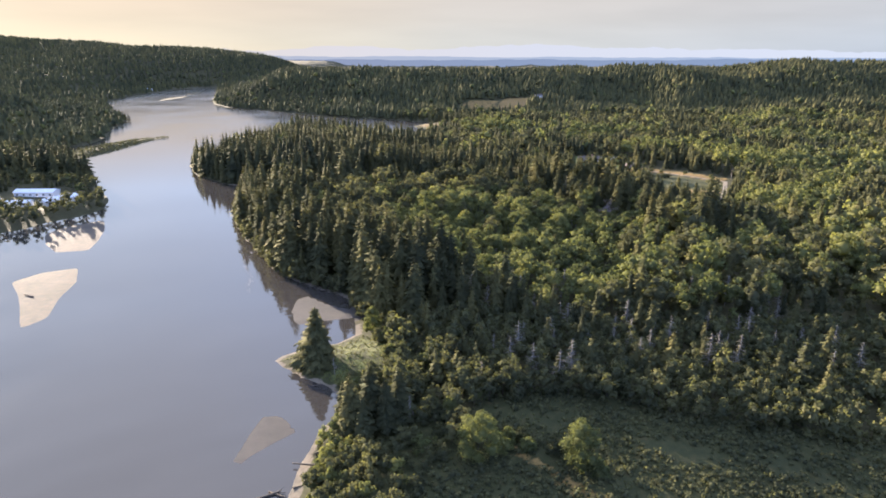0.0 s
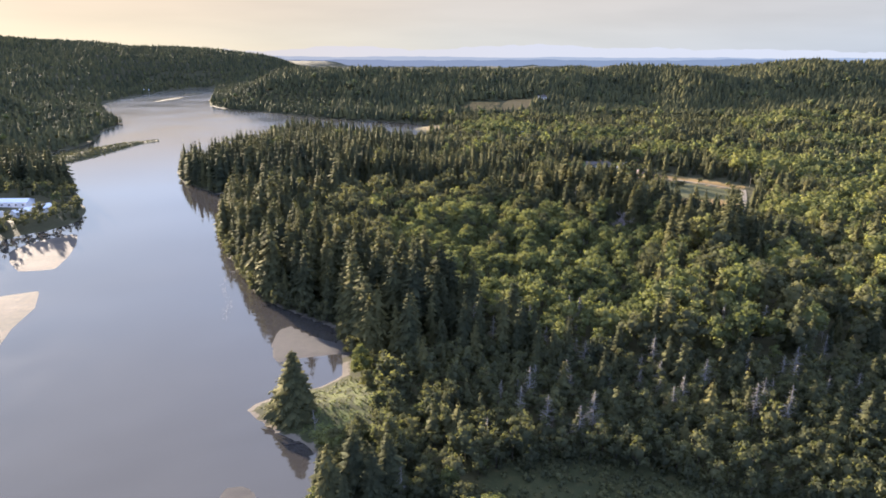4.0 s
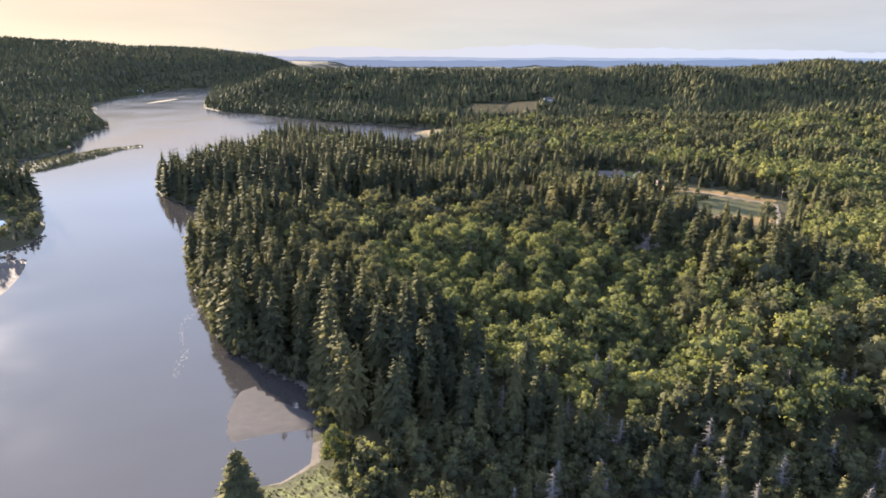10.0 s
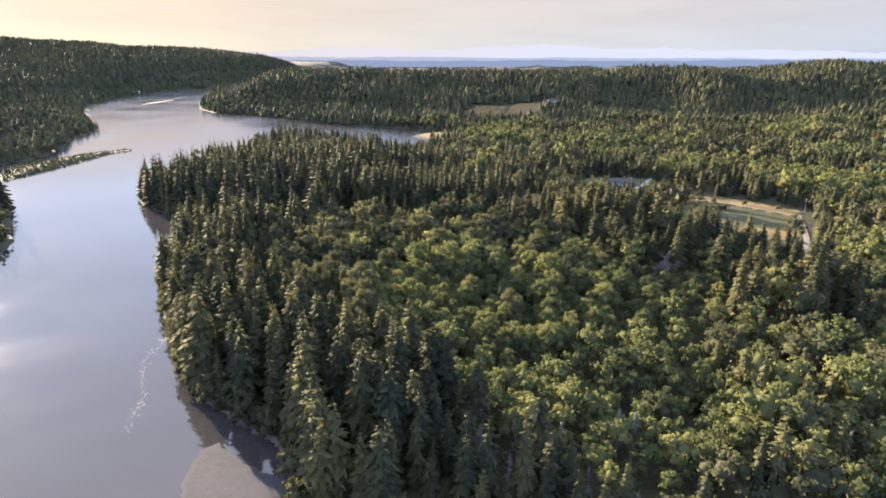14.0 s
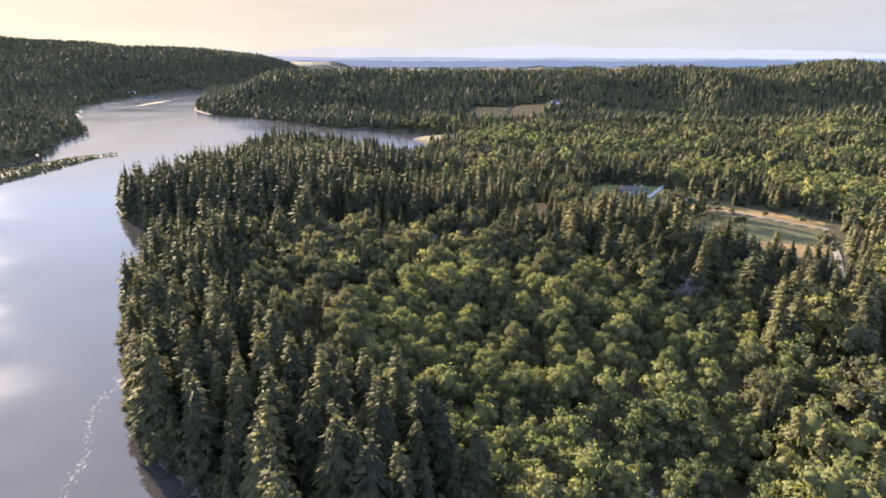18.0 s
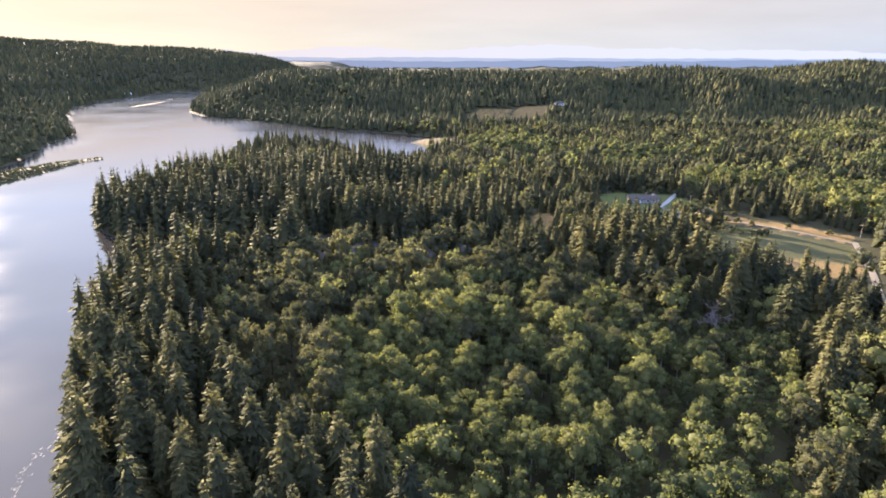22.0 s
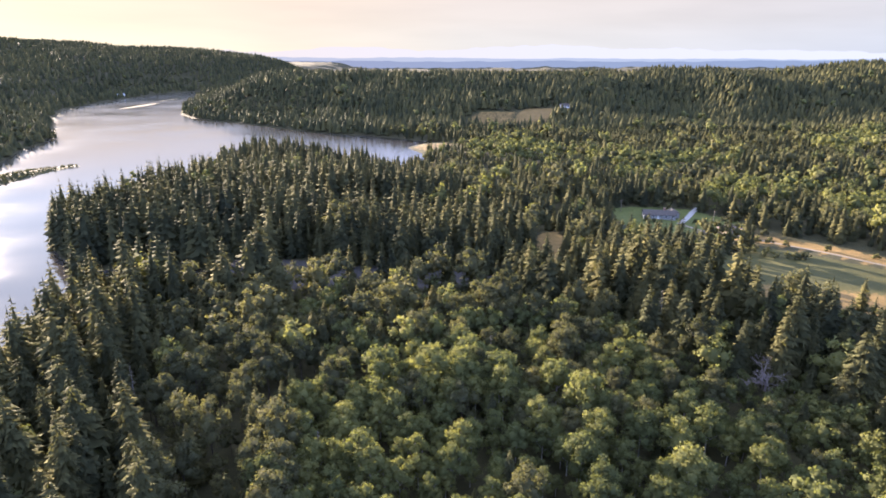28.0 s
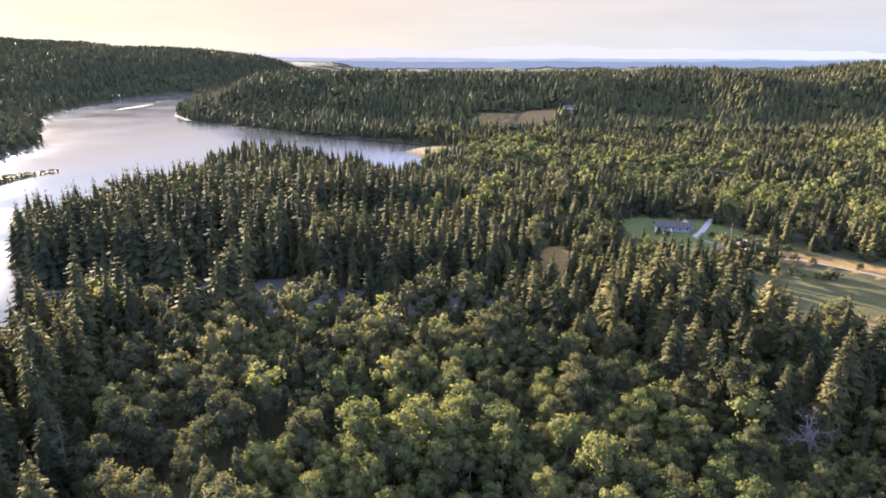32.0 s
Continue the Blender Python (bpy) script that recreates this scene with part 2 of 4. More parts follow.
# Dry strip in the sun; its light too is put into the field colour.
LIT_DRY_STRIP = [(14, 136), (19, 137), (26, 130), (38, 118), (52, 100), (44, 98), (32, 112), (24, 124), (17, 131)]
FRONT = [(104, 540), (112, 602), (150, 560), (146, 524), (128, 512)]
LAWN = [(108, 600), (131, 606), (166, 598), (186, 560), (164, 536), (138, 536), (112, 568)]
INLET_MUD = [(-108, 446), (-90, 444), (-46, 451), (0, 454), (48, 457), (60, 464), (48, 472), (0, 478), (-46, 486), (-86, 493), (-108, 493)]
GAP_FIELD = [(47, 478), (58, 476), (66, 505), (72, 545), (58, 540)]
BROWN_GAP = [(-95, 572), (-25, 556), (-15, 600), (-60, 606), (-95, 592)]
FAR_MEADOW = [(98, 1098), (104, 1132), (118, 1156), (164, 1170), (150, 1112), (140, 1096)]
MEADOW_FRONT = [(24, 1078), (28, 1110), (46, 1146), (104, 1140), (98, 1098), (150, 1104), (138, 1060), (84, 1046)]
COVE_GRASS = [(-44, 897), (-24, 852), (2, 870), (22, 915), (-6, 938), (-30, 926)]
MUD = [(-59, 244), (-50, 236), (-38, 229), (-33, 226), (-37, 223), (-47, 221), (-56, 217), (-60, 227), (-61, 240)]
SHOAL = [(-50.5, 153), (-52, 143), (-53, 132), (-50, 137), (-46, 142), (-42, 146), (-46, 151)]
# Cloud reflections on smooth shallows, drawn as raised pale ground.
REFLECTION_FLATS = [
    [(-228, 338), (-226, 352), (-214, 368), (-203, 348), (-195, 326), (-191, 310), (-203, 307), (-216, 320)],
    [(-195, 261), (-190, 272), (-179, 278), (-170, 261), (-166, 241), (-159, 222), (-161, 215), (-172, 232), (-182, 246)],
]
SPIT = [(-36, 168), (-57, 187), (-53, 193), (-30, 207), (-16, 200), (-18, 176)]
DRIVE = [(176, 608), (165, 593), (154, 575), (147, 566), (155, 552), (170, 542), (188, 524), (210, 500), (228, 484)]
ALDERS = [(-30, 330), (-32, 372), (-24, 412), (14, 420), (58, 404), (84, 378), (100, 362), (120, 360), (118, 326), (90, 300), (84, 290), (78, 224), (43, 216), (18, 238), (-14, 268)]


def poly_distance(pts, poly):
    """Signed distance of points (n, 2) to a closed outline: positive inside."""
    poly = np.array(poly, float)
    best, inside = np.full(len(pts), 1e9), np.zeros(len(pts), bool)
    for a, b in zip(poly, np.roll(poly, -1, 0)):
        ab = b - a
        k = np.clip(((pts - a) @ ab) / max(ab @ ab, 1e-9), 0, 1)
        best = np.minimum(best, np.hypot(*(pts - a - k[:, None] * ab).T))
        cross = ((a[1] > pts[:, 1]) != (b[1] > pts[:, 1])) & (pts[:, 0] < (b[0] - a[0]) * (pts[:, 1] - a[1]) / (b[1] - a[1] + 1e-12) + a[0])
        inside ^= cross
    return np.where(inside, best, -best)


def line_distance(pts, line):
    line = np.array(line, float)
    best = np.full(len(pts), 1e9)
    for a, b in zip(line[:-1], line[1:]):
        ab = b - a
        k = np.clip(((pts - a) @ ab) / (ab @ ab), 0, 1)
        best = np.minimum(best, np.hypot(*(pts - a - k[:, None] * ab).T))
    return best


def step(a, b, v):
    k = np.clip((v - a) / (b - a), 0, 1)
    return k * k * (3 - 2 * k)


def wobble(pts, size, seed):
    """Smooth random relief in about -1 to 1, from a few turned waves."""
    rng = np.random.RandomState(seed)
    out = np.zeros(len(pts))
    for k in range(7):
        ang, ph, f = rng.uniform(0, 6.283), rng.uniform(0, 6.283), rng.uniform(0.6, 1.7) / size
        out += np.sin((pts @ np.array([math.cos(ang), math.sin(ang)])) * f * 6.283 + ph) / 7
    return out * 1.8


def land_distance(pts):
    """Metres inland from the nearest water; negative in the water."""
    d = -poly_distance(pts, SHORE_EAST + SHORE_WEST)
    d = d + 1.3 * wobble(pts, 22, 3) * (np.abs(d) < 60)
    return np.maximum(np.maximum(d, poly_distance(pts, BAR)), poly_distance(pts, LOG_BAR) * 0.5)


RIDGE_X = [-3600, -2300, -1800, -1550, -1340, -1120, -930, -680, -450, 0, 800, 1500, 3600]
RIDGE_Z = [140, 145, 100, 90, 66, 70, 52, 22, 4, 0, 0, 0, 0]


def height(pts):
    x, y = pts[:, 0], pts[:, 1]
    d = land_distance(pts)
    low = np.where(d < 0, np.maximum(d * 0.12, -2.5), 0.12 * np.minimum(d, 5) + 2.2 * step(3, 22, d))
    upland = 52 * step(1000, 1400, y) * step(-600, -350, x) * (1 - 0.8 * step(1480, 2000, y))
    upland = upland + 15 * step(260, 1000, x) * step(420, 1500, y) * (1 - 0.6 * step(1800, 2300, y))
    west = np.interp(x, RIDGE_X, RIDGE_Z) * step(1500, 2650, y + 0.25 * (-x - 700)) * step(-470, -820, x) * (1 - 0.9 * step(2900, 3500, y))
    west = west + 34 * step(0, 260, d) * (x < -300) * step(500, 900, y) * np.where(y > 1500, step(-640, -860, x), 1) + 8 * step(0, 80, d) * (x < -200)
    hill = np.maximum(west, upland)
    inland = step(6, 170, d)
    rolling = (4.5 * wobble(pts, 210, 5) + 2.0 * wobble(pts, 75, 6)) * step(25, 160, d) * step(420, 900, y + np.abs(x) * 0.5)
    mud = np.maximum(poly_distance(pts, MUD), poly_distance(pts, SHOAL))
    low = np.maximum(low, 0.016 - 0.012 * np.maximum(-mud, 0))
    flat = np.maximum.reduce([poly_distance(pts, p) for p in REFLECTION_FLATS])
    low = np.maximum(low, 0.04 + 0.020 * np.clip(flat, -30, 3))
    rolling = rolling + 10 * wobble(pts, 360, 9) * step(25, 160, d) * step(760, 1100, y) * step(60, 400, x)
    return low + hill * inland + rolling


def smooth_axis(marks):
    """Grid lines through stretches of (from, to, spacing)."""
    out = []
    for a, b, s in marks:
        out += list(np.linspace(a, b, max(1, round((b - a) / s)), endpoint=False))
    return np.array(out + [marks[-1][1]])


def sheet(name, xs, ys, zs, mat, values=None):
    nx, ny = len(xs), len(ys)
    gx, gy = np.meshgrid(xs, ys)
    co = np.stack([gx.ravel(), gy.ravel(), zs], 1)
    i = (np.arange(ny - 1)[:, None] * nx + np.arange(nx - 1)).ravel()
    quads = np.stack([i, i + 1, i + 1 + nx, i + nx], 1)
    me = mesh_of(name, co, quads)
    for key, v in (values or {}).items():
        me.attributes.new(key, "FLOAT", "POINT").data.foreach_set("value", v.astype(np.float32))
    me.polygons.foreach_set("use_smooth", np.ones(len(quads), bool))
    me.materials.append(mat)
    return new(name, me)


def mesh_of(name, co, faces, slot=None, tint=None, nrm=None):
    """A mesh from arrays of corners and of triangles or quads."""
    me = bpy.data.meshes.new(name)
    k = faces.shape[1]
    me.vertices.add(len(co))
    me.vertices.foreach_set("co", co.astype(np.float32).ravel())
    me.loops.add(faces.size)
    me.loops.foreach_set("vertex_index", faces.astype(np.int32).ravel())
    me.polygons.add(len(faces))
    me.polygons.foreach_set("loop_start", np.arange(0, faces.size, k, dtype=np.int32))
    if slot is not None:
        me.polygons.foreach_set("material_index", slot.astype(np.int32))
    if tint is not None:
        me.attributes.new("tint", "FLOAT", "POINT").data.foreach_set("value", tint.astype(np.float32))
    if nrm is not None:
        me.attributes.new("custom_normal", "FLOAT_VECTOR", "POINT").data.foreach_set("vector", nrm.astype(np.float32).ravel())
    me.update(calc_edges=True)
    return me


# ---------------------------------------------------------------- ground, water, distance
gx = smooth_axis([(-4000, -1200, 80), (-1200, -520, 22), (-520, -270, 8), (-270, -150, 3.6), (-150, 60, 3.3), (60, 280, 7), (280, 700, 14), (700, 1400, 35), (1400, 4000, 100)])
gy = smooth_axis([(-420, 60, 30), (60, 320, 3.4), (320, 620, 6.5), (620, 1000, 13), (1000, 2000, 22), (2000, 4850, 75)])
grid = np.stack([v.ravel() for v in np.meshgrid(gx, gy)], 1)
gd = land_distance(grid)
gz = height(grid)


def soft_in(poly, w=3.0):
    return np.clip(0.5 + poly_distance(grid, poly) / (2 * w), 0, 1)


values = {
    "grass": np.maximum.reduce([soft_in(CLEARING, 4), soft_in(BEACH_STRIP, 2) * (gd > 2), soft_in(SPIT), soft_in(COVE_GRASS, 8), soft_in(MEADOW_FRONT, 8), soft_in(BROWN_GAP, 5), soft_in(FRONT, 4), soft_in(BAR, 4), soft_in(LOG_BAR, 20)]),
    "field": np.maximum.reduce([soft_in(STRAW), 0.62 * soft_in(LIT_DRY_STRIP, 2.5), soft_in(GAP_FIELD), soft_in(FAR_MEADOW, 8), 0.55 * soft_in(MEADOW_FRONT, 8), 0.5 * soft_in(COVE_GRASS, 8), 0.25 * soft_in(SPIT), 0.85 * soft_in(FIELD)]),
    "green": soft_in(FIELD) * np.clip(0.5 + (grid[:, 1] - 456 + 0.25 * (grid[:, 0] - 170)) / 26, 0, 1),
    "lawn": np.maximum(soft_in(LAWN), 0.45 * soft_in(SPIT)),
    "sand": np.clip(1 - (gd - 0.1 - 1.3 * (grid[:, 1] < 160)) / 1.8, 0, 1) * (gd > -30) * (grid[:, 1] < 480) * (0.3 + 0.7 * (grid[:, 0] > -200)) * np.clip(-3.0 - 0.5 * np.maximum(poly_distance(grid, MUD), poly_distance(grid, SHOAL)), 0, 1),
    "mud": np.maximum(np.clip(3.0 + 0.5 * np.maximum(poly_distance(grid, MUD), poly_distance(grid, SHOAL)), 0, 1), soft_in(INLET_MUD)),
    "flat": np.clip(4.0 + 0.4 * np.maximum.reduce([poly_distance(grid, p) for p in REFLECTION_FLATS]), 0, 1) * (gd < 3),
}
ground = tagged(sheet("ground", gx, gy, gz, ground_material(), values), "forest floor, rough grass, dry field and sandy shore", "ground", kind="structure")
WATER = water_material()
wx, wy = np.array([-830.0, -300.0, 70.0]), np.array([-420.0, 400.0, 1200.0, 2000.0])
water = tagged(sheet("water", wx, wy, np.zeros(12), WATER), "calm silty inlet water reflecting the evening sky", "water", kind="structure")




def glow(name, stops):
    """Plain far backdrop: miles of air haze put into a glowing colour along x."""
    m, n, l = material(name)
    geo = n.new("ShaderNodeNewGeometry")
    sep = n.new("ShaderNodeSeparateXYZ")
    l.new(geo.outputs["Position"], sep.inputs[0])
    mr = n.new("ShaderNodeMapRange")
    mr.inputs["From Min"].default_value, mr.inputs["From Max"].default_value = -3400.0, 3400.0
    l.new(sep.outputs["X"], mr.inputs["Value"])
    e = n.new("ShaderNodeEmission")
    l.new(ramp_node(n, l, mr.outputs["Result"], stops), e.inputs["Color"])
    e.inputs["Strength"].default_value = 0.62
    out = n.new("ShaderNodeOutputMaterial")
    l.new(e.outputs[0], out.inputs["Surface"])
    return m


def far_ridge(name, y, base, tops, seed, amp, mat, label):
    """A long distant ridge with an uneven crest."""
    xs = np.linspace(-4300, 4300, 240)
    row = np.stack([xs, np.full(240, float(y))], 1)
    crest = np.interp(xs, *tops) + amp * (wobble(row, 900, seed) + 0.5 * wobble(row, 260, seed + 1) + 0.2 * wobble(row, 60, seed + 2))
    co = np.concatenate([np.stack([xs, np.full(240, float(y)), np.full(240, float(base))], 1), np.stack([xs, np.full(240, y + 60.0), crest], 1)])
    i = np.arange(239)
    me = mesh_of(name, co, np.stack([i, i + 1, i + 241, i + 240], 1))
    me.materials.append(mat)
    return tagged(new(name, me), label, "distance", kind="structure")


# Aerial haze is put into these ridges' glow; they are no lamps.
far_ridge("backdrop_mountains", 4840, -20, ([-4300, -1500, -900, 200, 700, 1500, 4300], [120, 125, 150, 140, 175, 145, 120]), 51, 14, glow("mountain_haze", [(0.3, (0.345, 0.315, 0.285)), (0.6, (0.325, 0.325, 0.33)), (1.0, (0.32, 0.335, 0.355))]), "faint mountains on the horizon, painted in pale haze")
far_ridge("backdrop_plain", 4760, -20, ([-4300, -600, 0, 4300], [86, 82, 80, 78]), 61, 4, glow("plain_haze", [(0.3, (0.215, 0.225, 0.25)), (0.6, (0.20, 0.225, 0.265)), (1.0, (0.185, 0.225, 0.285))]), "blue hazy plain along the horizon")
far_ridge("backdrop_woods", 4640, -40, ([-4300, -700, 0, 900, 2000, 4300], [66, 60, 54, 62, 68, 70]), 71, 6, glow("wood_haze", [(0.3, (0.135, 0.150, 0.195)), (0.6, (0.125, 0.152, 0.205)), (1.0, (0.120, 0.155, 0.215))]), "far woods painted as a blue-grey haze band")

# ---------------------------------------------------------------- tree shapes
class Shape:
    """Corners, triangles and material slots of one tree, growing by pieces."""

    def __init__(self):
        self.co, self.tri, self.slot, self.nrm, self.count = [], [], [], [], 0

    def add(self, co, tri, slot=0, nrm=None):
        co, tri = np.asarray(co, float), np.asarray(tri, int)
        nrm = co - co.mean(0) if nrm is None else np.asarray(nrm, float)
        self.co.append(co)
        self.nrm.append(nrm / np.maximum(np.linalg.norm(nrm, axis=1), 1e-6)[:, None])
        self.tri.append(tri + self.count)
        self.slot.append(np.full(len(tri), slot))
        self.count += len(co)

    def arrays(self):
        return np.concatenate(self.co), np.concatenate(self.tri), np.concatenate(self.slot)

    def full(self):
        """As arrays(), with soft normals; the triangles face the way that their normals point."""
        co, tri, slot = self.arrays()
        nrm = np.concatenate(self.nrm)
        a, b, c = (co[tri[:, i]] for i in range(3))
        back = (np.cross(b - a, c - a) * nrm[tri].sum(1)).sum(1) < 0
        tri[back] = tri[back][:, ::-1]
        return co, tri, slot, nrm

    def pole(self, a, b, ra, rb, sides=5, slot=1):
        a, b = np.array(a, float), np.array(b, float)
        ax = (b - a) / np.linalg.norm(b - a)
        u = np.cross(ax, (0.3, 0.9, 0.2))
        u /= np.linalg.norm(u)
        v = np.cross(ax, u)
        ang = np.arange(sides) * 2 * np.pi / sides
        ring = np.cos(ang)[:, None] * u + np.sin(ang)[:, None] * v
        co = np.concatenate([a + ring * ra, b + ring * rb, [b + ax * rb]])
        tri = []
        for i in range(sides):
            j = (i + 1) % sides
            tri += [(i, j, sides + j), (i, sides + j, sides + i), (sides + i, sides + j, 2 * sides)]
        self.add(co, tri, slot)


def conifer_shape(rng, h, r, whorls, per, sprays, bare=0.08, gaps=0.08, size=1.0, slot=0):
    """Whorls of boughs like drooping tents, each ending in ragged needle sprays, round a close inner crown."""
    s = Shape()
    lean = rng.uniform(-0.015, 0.015, 2) * h
    fat_side = rng.uniform(0, 6.283)
    up = np.array([0, 0, 1.0])
    for w in range(whorls):
        u = min(max((w + rng.uniform(-0.4, 0.4)) / whorls, 0.0), 0.97)
        reach = r * (min(1.0, 0.66 + 1.5 * u) * (1 - u) ** 0.74 + 0.03) * rng.uniform(0.86, 1.10)
        turn = rng.uniform(0, 6.283)
        n = max(3, round(per * (0.55 + 0.6 * (1 - u))))
        for b in range(n):
            if rng.rand() < gaps:
                continue
            a = turn + 6.283 * (b + rng.uniform(-0.3, 0.3)) / n
            ln = reach * rng.uniform(0.72, 1.20) * (1 + 0.14 * math.cos(a - fat_side))
            out, side = np.array([math.cos(a), math.sin(a), 0]), np.array([-math.sin(a), math.cos(a), 0])
            c0 = np.array([lean[0] * u, lean[1] * u, h * (bare + (1 - bare) * u) + rng.uniform(-0.2, 0.2)])
            droop = 0.86 - 0.50 * u + rng.uniform(-0.10, 0.10)
            wide = (0.25 * ln + 0.10) * rng.uniform(0.8, 1.2)

            def at(f, lat=0.0, low=0.0):
                return c0 + out * f * ln + side * lat + up * (-droop * f * ln + 0.16 * f * f * ln - low)

            tip = at(1.0, rng.uniform(-0.15, 0.15) * ln)
            wild = rng.normal(size=3) * 0.30
            s.add([at(0.05), at(0.60, wide, 0.45 * wide), tip, at(0.66, -wide, 0.45 * wide)], [(0, 1, 2), (0, 2, 3)], slot,
                  np.array([0.7 * out + 0.7 * up, 0.8 * out + 0.4 * up + 0.5 * side, out + 0.35 * up, 0.8 * out + 0.4 * up - 0.5 * side]) + wild)
            if sprays < 1:
                continue
            k = sprays if ln > 1.2 else sprays // 2
            if k:
                f = rng.uniform(0.30, 1.0, k)
                lat = rng.choice((-1, 1), k) * wide * np.minimum(1.0, 2.2 * (1.10 - f)) * rng.uniform(0.3, 1.35, k)
                mid = c0 + np.outer(f * ln, out) + np.outer(lat, side) + np.outer(-droop * f * ln + 0.16 * f * f * ln - 0.40 * np.abs(lat) + rng.uniform(-0.05, 0.14, k), up)
                d = out * 0.8 + np.outer(np.sign(lat) * rng.uniform(0.2, 1.0, k), side) - np.outer(rng.uniform(0.0, 0.7, k) + 0.5 * droop, up)
                d /= np.linalg.norm(d, axis=1)[:, None]
                v = np.cross(up + 0.5 * out + rng.normal(size=(k, 3)) * 0.35, d)
                v /= np.linalg.norm(v, axis=1)[:, None]
                lg = (size * (0.26 + 0.17 * ln) * rng.uniform(0.7, 1.3, k))[:, None]
                wd = lg * rng.uniform(0.26, 0.42, (k, 1))
                co = np.stack([mid - d * lg * 0.4 + v * wd, mid - d * lg * 0.4 - v * wd, mid + d * lg], 1).reshape(-1, 3)
                nr = 0.75 * out + 0.65 * up + np.outer(np.sign(lat) * 0.4, side) + rng.normal(size=(k, 3)) * 0.42
                s.add(co, np.arange(k)[:, None] * 3 + (0, 1, 2), slot, np.repeat(nr, 3, 0))
    top = [(lean[0] + 0.16 * math.cos(q), lean[1] + 0.16 * math.sin(q), h * 0.93) for q in (0.0, 2.1, 4.2)]
    s.add(top + [(lean[0], lean[1], h * 1.03)], [(0, 1, 3), (1, 2, 3), (2, 0, 3)], slot)
    # close inner foliage round the stem
    k = np.arange(10)
    for z0, z1, q in ((0.12, 0.62, 0.66), (0.42, 0.90, 0.40)) if sprays < 1 else ((0.08, 0.44, 0.70), (0.27, 0.64, 0.56), (0.46, 0.78, 0.40), (0.66, 0.90, 0.24)):
        ang = k * 0.6283 + rng.uniform(0, 6.283)
        rad = r * q * np.where(k % 2, 0.6, 1.0) * rng.uniform(0.85, 1.12, 10)
        ring = np.stack([np.cos(ang) * rad + lean[0] * z0, np.sin(ang) * rad + lean[1] * z0, h * (z0 + np.where(k % 2, 0.04, -0.02))], 1)
        nr = np.stack([np.cos(ang), np.sin(ang), np.full(10, 0.35)], 1)
        s.add(np.concatenate([ring, [(lean[0] * z1, lean[1] * z1, h * z1)]]), [(i, (i + 1) % 10, 10) for i in range(10)], slot, np.concatenate([nr, [(0, 0, 1.0)]]))
    return s


def rough_conifer(rng, h, r, tiers=2, sides=4):
    """A conifer far away: ragged skirts one over another."""
    s = Shape()
    for t in range(tiers):
        z0, z1 = h * (0.12 + 0.62 * t / tiers), h * (0.74 if t < tiers - 1 else 1.04)
        rr = r * (1 - 0.80 * t / tiers)
        k = np.arange(2 * sides)
        ang = k * 3.1416 / sides + rng.uniform(0, 6.283)
        rad = rr * np.where(k % 2, 0.62, 1.0) * rng.uniform(0.75, 1.2, 2 * sides)
        ring = np.stack([np.cos(ang) * rad, np.sin(ang) * rad, z0 + np.where(k % 2, 0.04, -0.04) * h + rng.uniform(-0.04, 0.04, 2 * sides) * h], 1)
        nr = np.stack([np.cos(ang), np.sin(ang), np.full(2 * sides, 0.40)], 1)
        tip = (rng.uniform(-0.2, 0.2), rng.uniform(-0.2, 0.2), z1)
        s.add(np.concatenate([ring, [tip]]), [(i, (i + 1) % (2 * sides), 2 * sides) for i in range(2 * sides)], 0, np.concatenate([nr, [(0, 0, 1.0)]]))
    return s


ICO = np.array([(0, 0, -1), (0.724, -0.526, -0.447), (-0.276, -0.851, -0.447), (-0.894, 0, -0.447), (-0.276, 0.851, -0.447), (0.724, 0.526, -0.447),
                (0.276, -0.851, 0.447), (-0.724, -0.526, 0.447), (-0.724, 0.526, 0.447), (0.276, 0.851, 0.447), (0.894, 0, 0.447), (0, 0, 1)])
ICO_T = [(0, 2, 1), (1, 5, 0), (0, 3, 2), (0, 4, 3), (0, 5, 4), (1, 10, 5), (2, 6, 1), (3, 7, 2), (4, 8, 3), (5, 9, 4), (1, 6, 10), (2, 7, 6), (3, 8, 7),
         (4, 9, 8), (5, 10, 9), (6, 11, 10), (7, 11, 6), (8, 11, 7), (9, 11, 8), (10, 11, 9)]


def lobes(rng, n, h, r, low=0.35):
    """Centres and radii of the rounded masses of a broad crown, the topmost small and upright."""
    out = [(np.array([0, 0, h * (0.45 * low + 0.48)]), r * 0.66)]
    for k in range(n - 1):
        a = 6.283 * (k * 0.618 + rng.uniform(-0.07, 0.07))
        u = (k + 0.5) / (n - 1)
        z = h * (low + (0.92 - low) * u) + rng.uniform(-0.03, 0.03) * h
        reach = r * 0.74 * math.sqrt(max(0.02, 1 - (1.75 * (u - 0.40)) ** 2)) * rng.uniform(0.8, 1.12)
        out.append((np.array([math.cos(a) * reach, math.sin(a) * reach, z]), r * rng.uniform(0.27, 0.42) * (1.05 - 0.25 * u)))
    return out


